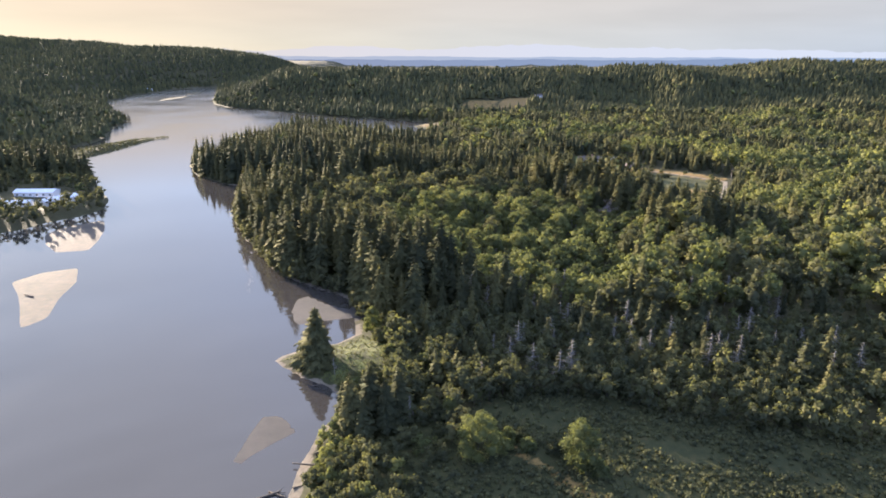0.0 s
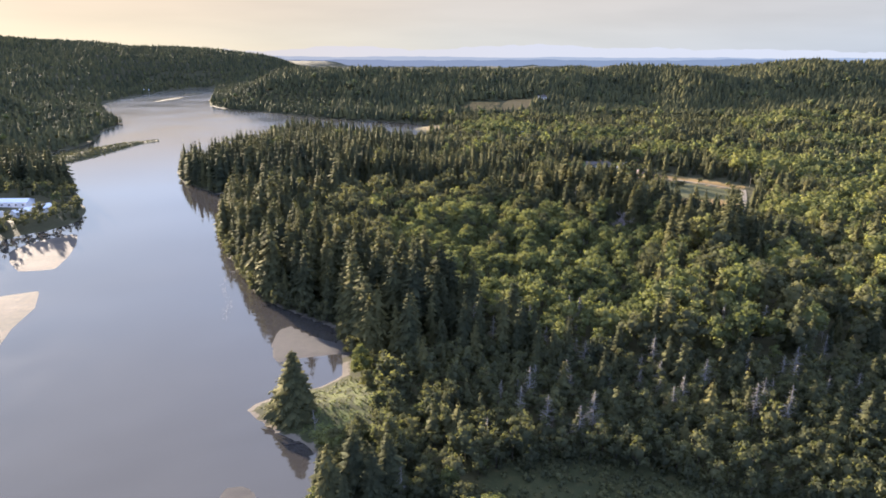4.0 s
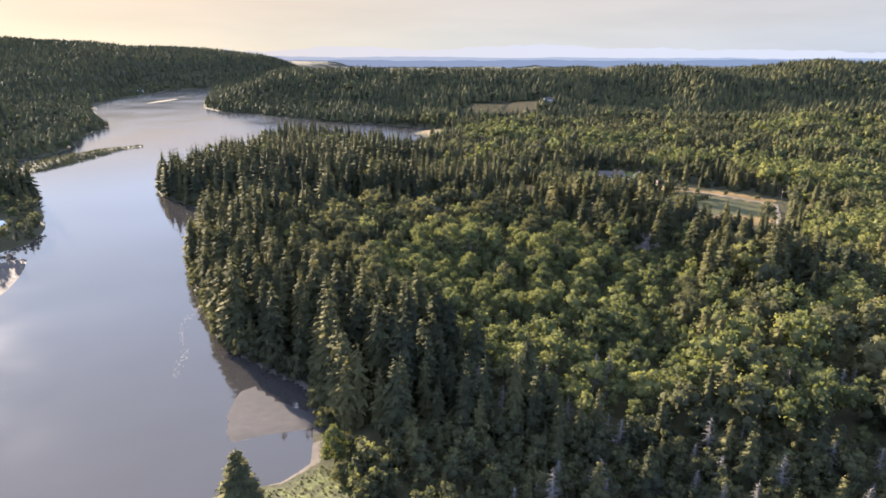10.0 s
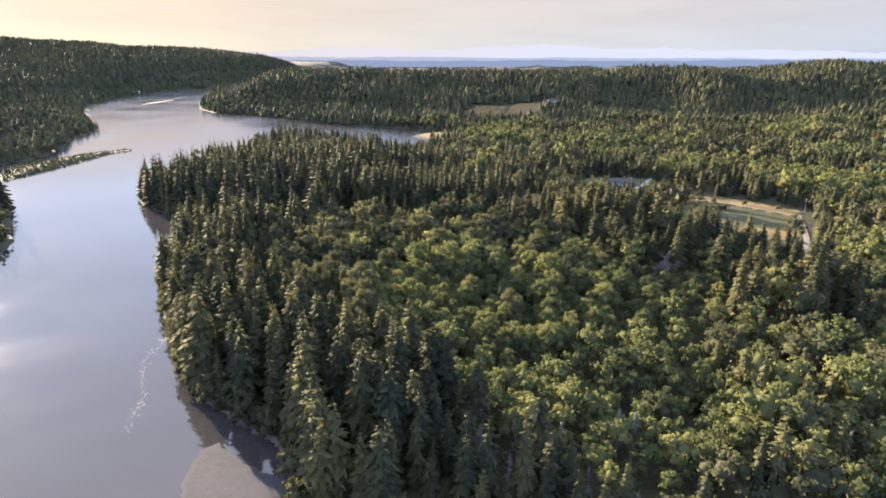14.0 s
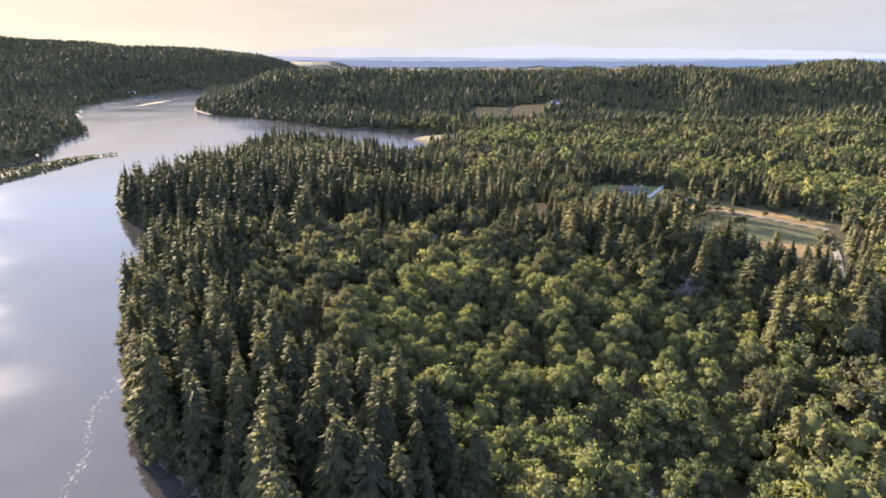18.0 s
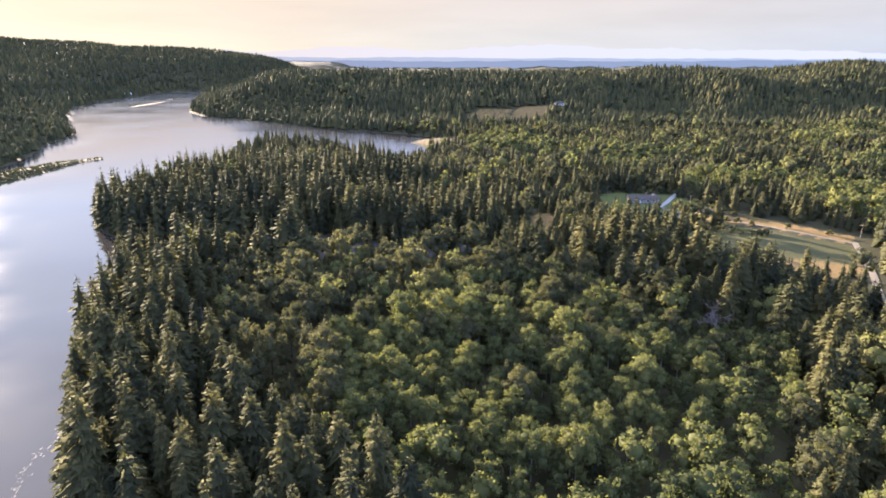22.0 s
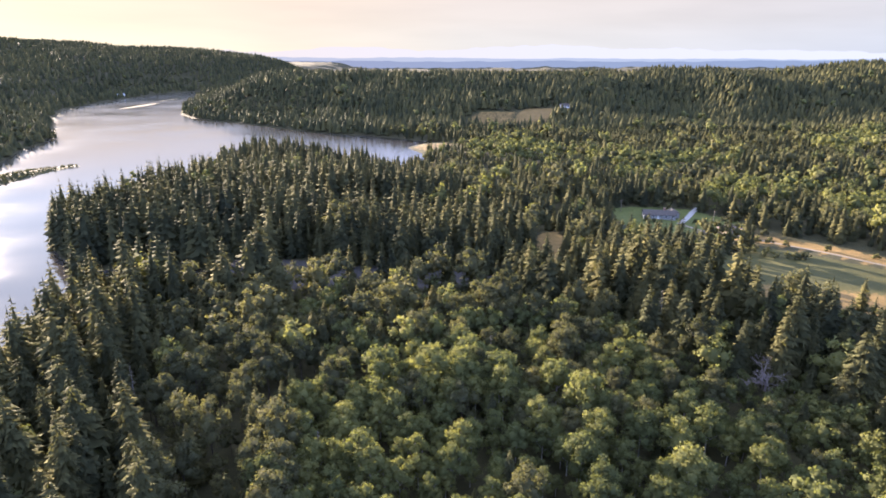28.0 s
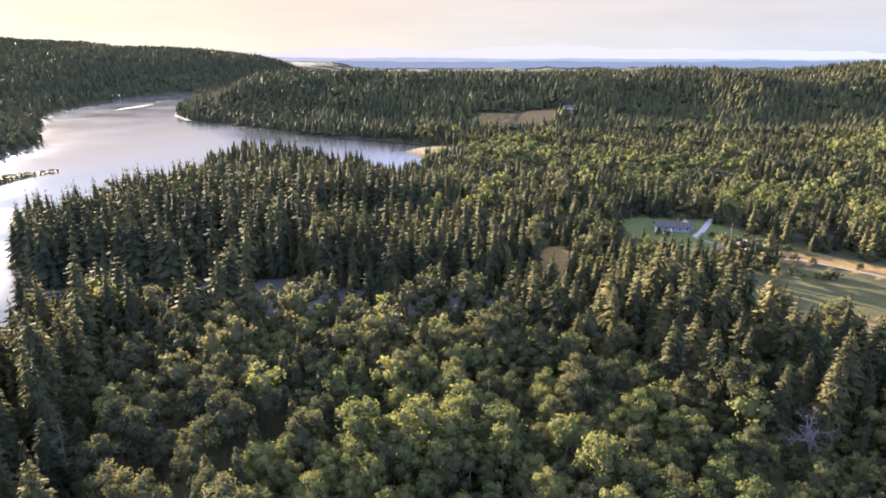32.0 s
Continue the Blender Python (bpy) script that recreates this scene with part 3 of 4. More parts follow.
def leafy_shape(rng, h, r, n, leaves, size, low=0.35, slot=0):
    """A broad crown: leaf clumps spread over rounded masses with gaps between, round an opaque core."""
    s = Shape()
    heart = np.array([0, 0, h * (0.5 * low + 0.40)])
    for c, rr in lobes(rng, n, h, r, low):
        sway = (c - heart) / r
        core = ICO * rr * 0.68 * rng.uniform(0.82, 1.12, (12, 1)) * (1, 1, 1.05) + c
        s.add(core, ICO_T, slot, ICO + 0.6 * sway + (0, 0, 0.15))
        if not leaves:
            continue
        d = rng.normal(size=(leaves, 3))
        d[:, 2] = np.abs(d[:, 2]) - 0.40
        d /= np.linalg.norm(d, axis=1)[:, None]
        p = c + d * rr * (0.72 + 0.55 * rng.rand(leaves, 1) ** 1.5) * (1, 1, 1.12)
        t = rng.normal(size=(leaves, 3))
        face = d + 0.8 * t / np.linalg.norm(t, axis=1)[:, None]
        u = np.cross(face, rng.normal(size=(leaves, 3)))
        u /= np.linalg.norm(u, axis=1)[:, None]
        v = np.cross(face, u)
        v /= np.linalg.norm(v, axis=1)[:, None]
        k = size * rng.uniform(0.55, 1.35, (leaves, 1))
        co = np.stack([p - u * k * 0.55, p + v * k * 0.62 + d * k * 0.1, p + u * k * 0.6], 1).reshape(-1, 3)
        soft = 0.62 * d + 0.55 * sway + 0.70 * t / np.linalg.norm(t, axis=1)[:, None] + (0, 0, 0.15)
        s.add(co, np.arange(leaves)[:, None] * 3 + (0, 1, 2), slot, np.repeat(soft, 3, 0))
    return s


def snag_shape(rng, h, boughs, ln):
    """A dead, bare tree: a leaning tapered stem with broken boughs."""
    s = Shape()
    s.pole((0, 0, -0.3), (rng.uniform(-0.03, 0.03) * h, rng.uniform(-0.03, 0.03) * h, h), 0.007 * h + 0.03, 0.02, 5, 0)
    for k in range(boughs):
        u = 0.25 + 0.72 * (k + rng.rand()) / boughs
        a = rng.uniform(0, 6.283)
        reach = ln * (1.1 - u) * rng.uniform(0.5, 1.4)
        base = np.array([0, 0, h * u])
        tip = base + np.array([math.cos(a) * reach, math.sin(a) * reach, rng.uniform(-0.45, 0.25) * reach])
        s.pole(base, tip, 0.065, 0.02, 3, 0)
        if k % 2:
            mid = base + (tip - base) * 0.55
            s.pole(mid, mid + np.array([math.cos(a + 0.7), math.sin(a + 0.7), 0.3]) * reach * 0.4, 0.035, 0.012, 3, 0)
    return s


def scatter(rng, box, gap, jitter=0.42):
    """Uneven rows of places over a box (x0, y0, x1, y1)."""
    xs, ys = np.arange(box[0], box[2], gap), np.arange(box[1], box[3], gap * 0.92)
    px, py = np.meshgrid(xs, ys)
    px = px + (np.arange(len(ys)) % 2)[:, None] * gap * 0.5
    p = np.stack([px.ravel(), py.ravel()], 1)
    return p + rng.uniform(-jitter, jitter, p.shape) * gap


def open_ground(pts):
    """True where no tall tree stands: water, grass, fields, lawns, yards."""
    out = land_distance(pts) < 2.0
    for poly, grow in ((CLEARING, 0), (THICKET, 0), (BEACH_STRIP, 0), (FRONT, 0), (INLET_MUD, -3.5), (FIELD, 1), (STRAW, 7), (LAWN, 0), (GAP_FIELD, 1), (BROWN_GAP, 0), (FAR_MEADOW, 3), (MEADOW_FRONT, 0), (COVE_GRASS, 0), (SPIT, 0), (BAR, 4), (LOG_BAR, 30), (YARD, 0)):
        out |= poly_distance(pts, poly) > -grow
    for cx, cy, cr in ((103, 365, 7), (88, 391, 8), (110, 384, 4), (166, 536, 9), (158, 528, 9), (150, 534, 8), (176, 1158, 16), (168, 1140, 12), (166, 1122, 10)):
        out |= np.hypot(pts[:, 0] - cx, pts[:, 1] - cy) < cr
    out |= (line_distance(pts, DRIVE) < 4) | (line_distance(pts, [(228, 486), (214, 455), (202, 430), (193, 414), (182, 392)]) < 5)
    return out


THICKET = [(-16, 198), (-10, 160), (12, 158), (38, 164), (68, 152), (102, 142), (135, 130), (220, 120), (220, 190), (120, 206), (40, 212), (-8, 210)]
BELTS = [
    [(136, 704), (160, 743), (208, 775), (277, 787), (256, 726), (195, 711), (130, 650)],
    [(182, 625), (238, 691), (278, 680), (304, 647), (287, 621), (244, 619), (175, 590)],
    [(19, 829), (58, 927), (121, 849), (180, 750), (139, 716), (84, 740)],
    [(250, 505), (236, 560), (250, 606), (307, 622), (424, 585), (352, 480), (290, 440), (262, 448), (264, 480)],
    [(206, 411), (252, 432), (262, 450), (300, 430), (240, 370), (192, 347), (185, 363)],
    [(400, 918), (520, 974), (640, 900), (404, 798), (378, 821)],
    [(330, 690), (420, 760), (520, 720), (430, 650)],
]
YARD = [(-312, 452), (-318, 400), (-292, 382), (-268, 386), (-250, 404), (-248, 424), (-280, 440)]


def in_view(pts, margin=26):
    """The fan of the plan that lies ahead of the flight."""
    x, y = pts.T
    return (np.abs(x - 3) < 0.78 * (y - 60) + 60 + margin) & (y > 70)


def join_trees(name, shapes, pts, z, scale, tint, mats, rng, label, category):
    """Many trees as one mesh: shapes turned, scaled and set down at the given places."""
    cos, tris, slots, tints, nrms, count = [], [], [], [], [], 0
    which = rng.randint(0, len(shapes), len(pts))
    turn = rng.uniform(0, 6.283, len(pts))
    for k, sh in enumerate(shapes):
        co, tri, slot, nrm = sh
        sel = np.where(which == k)[0]
        if not len(sel):
            continue
        ca, sa = np.cos(turn[sel])[:, None], np.sin(turn[sel])[:, None]
        sc = scale[sel][:, None]
        fat = rng.uniform(0.85, 1.15, len(sel))[:, None]
        x = (co[:, 0] * ca - co[:, 1] * sa) * sc * fat + pts[sel, 0:1]
        y = (co[:, 0] * sa + co[:, 1] * ca) * sc * fat + pts[sel, 1:2]
        zz = co[:, 2] * sc + z[sel][:, None]
        cos.append(np.stack([x, y, zz], -1).reshape(-1, 3))
        nrms.append(np.stack([nrm[:, 0] * ca - nrm[:, 1] * sa, nrm[:, 0] * sa + nrm[:, 1] * ca, np.tile(nrm[:, 2], (len(sel), 1))], -1).reshape(-1, 3))
        tris.append((tri[None] + (np.arange(len(sel)) * len(co))[:, None, None]).reshape(-1, 3) + count)
        slots.append(np.tile(slot, len(sel)))
        tints.append(np.repeat(tint[sel], len(co)))
        count += len(co) * len(sel)
    if not cos:
        return None
    me = mesh_of(name, np.concatenate(cos), np.concatenate(tris), np.concatenate(slots), np.concatenate(tints), np.concatenate(nrms))
    for m in mats:
        me.materials.append(m)
    return tagged(new(name, me), label, category, kind="stuff")


def tree_kind(name, shape, h, mat, bark, trunk_r, limbs, rng, label, category, group):
    """One tree as a thing, with its trunk and its crown as parts."""
    root = tagged(new(name), label, category, group)
    co, tri, slot, nrm = shape.full()
    me = mesh_of("crown", co, tri, nrm=nrm)
    me.materials.append(mat)
    crown = new("crown", me)
    crown.parent = root
    t = Shape()
    t.pole((0, 0, -0.4), (0, 0, h * 0.5), trunk_r, trunk_r * 0.6, 6, 0)
    t.pole((0, 0, h * 0.5), (0, 0, h * 0.86), trunk_r * 0.6, 0.03, 5, 0)
    for k in range(limbs):
        a = 6.283 * k * 0.618
        b = np.array([0, 0, h * (0.3 + 0.3 * k / limbs)])
        t.pole(b, b + np.array([math.cos(a) * h * 0.17, math.sin(a) * h * 0.17, h * 0.2]), trunk_r * 0.4, 0.04, 4, 0)
    co, tri, slot = t.arrays()
    me = mesh_of("trunk", co, tri)
    me.materials.append(bark)
    trunk = new("trunk", me)
    trunk.parent = root
    return root


def set_down(kinds, pts, z, scale, rng):
    """Copies of a few trees, each a thing of its own."""
    first = set()
    for k, (p, zz, s) in enumerate(zip(pts, z, scale)):
        i = rng.randint(len(kinds))
        m = pose(p[0], p[1], zz, 0, 0, rng.uniform(0, 360))
        if i in first:
            ob = copy_thing(kinds[i], m)
        else:
            ob = kinds[i]
            first.add(i)
            ob.matrix_basis = m
        ob.scale = (s * rng.uniform(0.88, 1.12),) * 2 + (s,)
    for i, ob in enumerate(kinds):
        if i not in first:
            for o in (*ob.children_recursive, ob):
                bpy.data.objects.remove(o)


# ---------------------------------------------------------------- the woods
rng = np.random.RandomState(11)
FIR_LABEL = "tall dark green conifer with drooping boughs in dense wood"
ALDER_LABEL = "bright green broadleaf tree with a rounded lobed crown"


def wood(pts):
    """For each place: the chance of a conifer, of a bright broadleaf tree, and the usual height."""
    x, y = pts.T
    d = land_distance(pts)
    fir = np.full(len(pts), 0.72)
    bright = np.full(len(pts), 0.10)
    tall = np.full(len(pts), 22.0)
    near = (y < 430) & (x > -160)
    ald = poly_distance(pts, ALDERS)
    young = 1 - step(336, 352, y + 0.10 * (x - 20))
    fir = np.where(near & (ald > 0), 0.12 - 0.07 * young, fir)
    bright = np.where(near & (ald > 0), 0.46 + 0.44 * young, bright)
    tall = np.where(near & (ald > 0), 13.5 - 2.0 * young, tall)
    mixed = near & (ald <= 0) & (x < 20) & (y > 290) & (d > 38)
    fir, bright, tall = np.where(mixed, 0.28, fir), np.where(mixed, 0.16, bright), np.where(mixed, 15.0, tall)
    strip = near & (d < 40) & (y > 205) & (x < 0)
    fir, tall = np.where(strip, 0.97, fir), np.where(strip, 28.0, tall)
    east = near & (x > 78) & (ald <= 0) & (y > 200)
    fir, bright, tall = np.where(east, 0.62, fir), np.where(east, 0.16, bright), np.where(east, 26.0, tall)
    low = near & (x > 78) & (ald <= 0) & (y > 200) & (y < 310)
    fir, bright, tall = np.where(low, 0.36, fir), np.where(low, 0.28, bright), np.where(low, 17.0, tall)
    edge = near & (x > 165) & (y > 320)
    fir, bright, tall = np.where(edge, 0.30, fir), np.where(edge, 0.52, bright), np.where(edge, 15.0, tall)
    thicket = (y < 212) & (x > -30) & (y > 130)
    fir, bright, tall = np.where(thicket, 0.10, fir), np.where(thicket, 0.12, bright), np.where(thicket, 6.0, tall)
    fore = (y > 440) & (y < 900) & (x < 100)
    fir, tall = np.where(fore, 0.97, fir), np.where(fore, 20.0 + 8.0 * step(40, -60, x) * step(720, 600, y), tall)
    belt = (x > 0) & (y > 340) & (y < 1000)
    pick = wobble(pts, 170, 21) + 0.15 * wobble(pts, 60, 22)
    pick = np.where(belt, np.maximum.reduce([poly_distance(pts, b) for b in BELTS]) * 0.1 + 0.3 * (pick > 0.12), pick)
    belt = belt & ((y > 500) | (x > 150) | (pick > 0))
    fir = np.where(belt, np.where(pick > 0.0, 0.06, 0.82), fir)
    bright = np.where(belt, np.where(pick > 0.0, 0.76, 0.05), bright)
    tall = np.where(belt, np.where(pick > 0.0, 14.0, 17.0), tall)
    pick = wobble(pts, 150, 21) + 0.5 * wobble(pts, 60, 22)
    back = (y >= 1000) & (x > -560)
    fir = np.where(back, np.where(pick > 0.9, 0.35, 0.97), fir)
    bright = np.where(back, np.where(pick > 0.9, 0.35, 0.01), bright)
    westward = (x < -200) & (y < 1300)
    fir, bright, tall = np.where(westward, 0.82, fir), np.where(westward, 0.04, bright), np.where(westward, 12.0, tall)
    hill = (x < -560) & (y >= 1200)
    fir, bright, tall = np.where(hill, 0.94, fir), np.where(hill, 0.01, bright), np.where(hill, 19.0, tall)
    tall = np.where(y > 900, np.minimum(tall, 16.0), tall)
    tall = np.where((x < -110) & (y < 330), 7.0, tall)
    yard = (x < -150) & (y < 480) & (d < 60)
    fir, tall = np.where(yard, 0.30, fir), np.where(yard, 9.0, tall)
    glade = np.hypot((x - 101) / 17, (y - 346) / 26) < 1
    fir, bright, tall = np.where(glade, 0.05, fir), np.where(glade, 0.5, bright), np.where(glade, 9.0, tall)
    before = poly_distance(pts, FIELD)
    tall = np.where((before > -34) & (y < 462) & (x > 100), np.minimum(tall, 15.0), tall)
    tall = np.where((y > 690) & (y < 900) & (x > -70) & (x < 60), 13.0, tall)
    wall = (x < 45) & (y > 485) & (y < 560)
    fir, bright, tall = np.where(wall, 0.98, fir), np.where(wall, 0.0, bright), np.where(wall, np.maximum(tall, 24.0), tall)
    row = (x > -60) & (x < 30) & (y > 405) & (y < 452)
    fir, bright, tall = np.where(row, 0.45, fir), np.where(row, 0.10, bright), np.where(row, 16.0, tall)
    stand = np.minimum(np.hypot((x - 90) / 25, (y - 428) / 24), np.hypot((x - 124) / 22, (y - 414) / 14)) < 1
    fir, bright, tall = np.where(stand, 0.98, fir), np.where(stand, 0.0, bright), np.where(stand, 31.0, tall)
    return fir, bright, tall


def plant(box, gap, keep=None):
    """Places, kinds (0 conifer, 1 bright, 2 dull) and heights over a box of the plan."""
    p = scatter(rng, box, gap)
    p = p[in_view(p)]
    p = p[~open_ground(p)]
    if keep is not None:
        p = p[keep(p)]
    fir, bright, tall = wood(p)
    u = rng.rand(len(p))
    kind = np.where(u < fir, 0, np.where(u < fir + bright, 1, 2))
    size = tall * np.where(kind > 0, rng.uniform(0.78, 1.24, len(p)), 1.0) * np.where(rng.rand(len(p)) < 0.38, rng.uniform(0.45, 0.82, len(p)), rng.uniform(0.82, 1.22, len(p))) * np.where((kind > 0) & (tall > 18), 0.72, 1.0)
    return p, kind, size, height(p)


# near woods: the nearest of each kind are things of their own
hi_fir = [conifer_shape(np.random.RandomState(50 + k), 22, 3.9 + 0.45 * k, 30 + k, 8, 8, size=1.15) for k in range(5)]
hi_alder = [leafy_shape(np.random.RandomState(60 + k), 14, 3.6 + 0.4 * k, 14 + k, 112, 0.50) for k in range(4)]
hi_dull = [leafy_shape(np.random.RandomState(70 + k), 14, 3.8 + 0.35 * k, 12 + k, 120, 0.46) for k in range(3)]
lo_fir = [conifer_shape(np.random.RandomState(80 + k), 22, 4.0 + 0.4 * k, 22, 7, 3, size=1.5).full() for k in range(5)]
lo_leafy = [leafy_shape(np.random.RandomState(90 + k), 14, 3.8 + 0.35 * k, 9, 40, 0.80).full() for k in range(5)]
mid_fir = [conifer_shape(np.random.RandomState(100 + k), 22, 4.3 + 0.45 * k, 15, 7, -1).full() for k in range(5)]
mid_leafy = [leafy_shape(np.random.RandomState(110 + k), 14, 4.2 + 0.35 * k, 7, 16, 1.3).full() for k in range(4)]
mid2_fir = [conifer_shape(np.random.RandomState(125 + k), 22, 5.0 + 0.5 * k, 9, 5, -1).full() for k in range(4)]
mid2_leafy = [leafy_shape(np.random.RandomState(115 + k), 14, 4.8 + 0.3 * k, 5, 6, 1.7, 0.40).full() for k in range(4)]
far_fir = [rough_conifer(np.random.RandomState(120 + k), 22, 7.0 + 0.6 * k, 2, 4).full() for k in range(5)]
far_leafy = [leafy_shape(np.random.RandomState(130 + k), 14, 5.6, 3, 0, 3.0, 0.45).full() for k in range(4)]

sets = [plant((-150, 120, 210, 432), 7.2, lambda p: poly_distance(p, ALDERS) <= 0), plant((-40, 200, 124, 430), 5.4, lambda p: poly_distance(p, ALDERS) > 0)]
near_p, near_k, near_h, near_z = (np.concatenate(v) for v in zip(*sets))
ahead = np.hypot((near_p[:, 0] - 25) * 0.75, near_p[:, 1] - 335)


def woods_near(kind, shapes, base_h, mat, bark, trunk_r, limbs, name, label, category, joined, joined_mat, many=290):
    sel = np.where(near_k == kind)[0]
    sel = sel[np.argsort(ahead[sel])]
    own, rest = sel[:many], sel[many:]
    kinds = [tree_kind(name, sh, base_h, mat, bark, trunk_r, limbs, rng, label, category, name + "s of the near wood") for sh in shapes]
    set_down(kinds, near_p[own], near_z[own] - 0.1, near_h[own] / base_h, rng)
    join_trees(name + "_wood", joined, near_p[rest], near_z[rest] - 0.1, near_h[rest] / base_h, rng.rand(len(rest)), [MAT[joined_mat], MAT["bark"]], rng,
               "dense stand of " + label.split(" in ")[0] + "s", "woodland")


woods_near(0, hi_fir, 22, MAT["fir"], MAT["bark"], 0.34, 0, "conifer", FIR_LABEL, "conifer", lo_fir, "fir_stuff")
woods_near(1, hi_alder, 14, MAT["alder"], MAT["pale_bark"], 0.20, 5, "broadleaf_tree", ALDER_LABEL, "tree", lo_leafy, "alder_stuff")
woods_near(2, hi_dull, 14, MAT["dull"], MAT["bark"], 0.20, 5, "grey_green_tree", "dull olive green broadleaf tree with an uneven crown", "tree", lo_leafy, "dull_stuff", 200)


def woods(tag, box, gap, firs, leafy, keep=None):
    p, k, h, z = plant(box, gap, keep)
    for kind, shapes, base_h, mat, what in ((0, firs, 22, "fir_stuff", "conifers"), (1, leafy, 14, "alder_stuff", "bright broadleaf trees"), (2, leafy, 14, "dull_stuff", "olive broadleaf trees")):
        sel = np.where(k == kind)[0]
        join_trees(tag + "_" + what.replace(" ", "_"), shapes, p[sel], z[sel] - 0.2, h[sel] / base_h, rng.rand(len(sel)), [MAT[mat]], rng, "wooded " + tag.replace("_", " ") + " of " + what, "woodland")


woods("house_front", (-70, 432, 190, 520), 7.4, lo_fir, lo_leafy)
woods("foreland", (-250, 432, 300, 640), 7.2, mid_fir, mid_leafy, lambda p: (p[:, 0] < -70) | (p[:, 0] > 190) | (p[:, 1] > 520))
woods("east_side", (210, 200, 420, 432), 7.6, mid_fir, mid_leafy)
woods("west_shore", (-520, 120, -160, 640), 6.8, mid_fir, mid_leafy, lambda p: (p[:, 0] < -110) & ((p[:, 1] > 320) | (rng.rand(len(p)) < 0.35)))
woods("middle_wood", (-250, 640, 760, 1000), 7.8, mid2_fir, mid2_leafy)
woods("east_slope", (300, 432, 520, 640), 7.6, mid2_fir, mid2_leafy)
woods("headland", (-620, 1000, 1250, 1500), 8.0, far_fir, far_leafy)
woods("upland", (-650, 1500, 1900, 1900), 10.0, far_fir, far_leafy)
woods("west_point", (-900, 640, -380, 1200), 8.0, far_fir, far_leafy)
woods("west_hill", (-2300, 1200, -380, 3200), 14.0, far_fir, far_leafy, lambda p: p[:, 0] < np.where(p[:, 1] < 1500, -620, np.where(p[:, 1] < 2000, -650, -380)))


# ---------------------------------------------------------------- thicket, shore and clearing
def place_z(x, y):
    return float(height(np.array([[x, y]], float))[0])


def lone(name, shape, base_h, h, x, y, mat, bark, trunk_r, limbs, label, category, group=""):
    ob = tree_kind(name, shape, base_h, mat, bark, trunk_r, limbs, rng, label, category, group)
    ob.matrix_basis = pose(x, y, place_z(x, y) - 0.1, 0, 0, rng.uniform(0, 360))
    ob.scale = (h / base_h,) * 3
    return ob


bush_shapes = [leafy_shape(np.random.RandomState(140 + k), 6, 2.0 + 0.25 * k, 8, 44, 0.5, 0.12) for k in range(4)]
bp = scatter(rng, (-30, 120, 170, 218), 4.3)
bp = bp[in_view(bp)]
bp = bp[(poly_distance(bp, THICKET) > -4) & (land_distance(bp) > 2.5)]
order = np.argsort(np.hypot(bp[:, 0] - 30, bp[:, 1] - 170))
bh = rng.uniform(3.6, 9.0, len(bp)) * np.where(rng.rand(len(bp)) < 0.15, 1.35, 1.0)
kinds = [tree_kind("shrub", sh, 6, MAT["shrub"], MAT["bark"], 0.10, 3, rng, "grey-green shrub crowded in a damp thicket", "shrub", "shrubs of the thicket") for sh in bush_shapes]
set_down(kinds, bp[order[:295]], height(bp[order[:295]]) - 0.1, bh[order[:295]] / 6, rng)
rest = order[295:]
join_trees("thicket", [leafy_shape(np.random.RandomState(145 + k), 6, 2.3, 6, 26, 0.7, 0.12).full() for k in range(3)], bp[rest], height(bp[rest]) - 0.1, bh[rest] / 6, rng.rand(len(rest)), [MAT["shrub_stuff"]], rng, "crowded grey-green shrubs of a damp thicket", "thicket")

# young conifers standing up out of the thicket
tp = scatter(rng, (-15, 150, 160, 214), 9.5)
tp = tp[in_view(tp) & (poly_distance(tp, THICKET) > 0)]
tp = tp[rng.rand(len(tp)) < 0.45 + 0.4 * (tp[:, 0] > 60)]
kinds = [tree_kind("young_conifer", conifer_shape(np.random.RandomState(150 + k), 12, 2.6 + 0.4 * k, 15, 6, 10, size=0.8), 12, MAT["fir"], MAT["bark"], 0.16, 0, rng,
                   "slender young conifer standing above shrubs", "conifer", "young conifers of the thicket") for k in range(3)]
set_down(kinds, tp, height(tp) - 0.1, rng.uniform(0.55, 1.3, len(tp)), rng)


def snag(name, h, boughs, ln, seed, label, group=""):
    co, tri, slot = snag_shape(np.random.RandomState(seed), h, boughs, ln).arrays()
    me = mesh_of(name, co, tri)
    me.materials.append(MAT["dead"])
    return tagged(new(name, me), label, "dead tree", group)


snags = [snag("dead_tree", 13, 84, 3.6, 160 + k, "bare grey dead conifer with broken boughs", "dead trees of the thicket") for k in range(4)]
sp = scatter(rng, (15, 165, 130, 240), 9.5)
sp = sp[in_view(sp) & (sp[:, 1] > 165) & (np.abs(wobble(sp, 40, 31)) < 0.75) & (rng.rand(len(sp)) < 0.62)]
set_down(snags, sp, height(sp) - 0.1, rng.uniform(0.6, 1.1, len(sp)), rng)


# ---------------------------------------------------------------- spit, shore and clearing
def part(name, bm_or_arrays, mat, parent, label=""):
    """One mesh under a thing or under a part."""
    co, faces = bm_or_arrays
    me = bpy.data.meshes.new(name)
    me.from_pydata([tuple(v) for v in co], [], [tuple(f) for f in faces])
    me.materials.append(mat)
    ob = new(name, me)
    ob.parent = parent
    return tagged(ob, label)


def block(x0, y0, z0, x1, y1, z1):
    co = [(x, y, z) for z in (z0, z1) for y in (y0, y1) for x in (x0, x1)]
    return co, [(0, 2, 3, 1), (4, 5, 7, 6), (0, 1, 5, 4), (2, 6, 7, 3), (0, 4, 6, 2), (1, 3, 7, 5)]


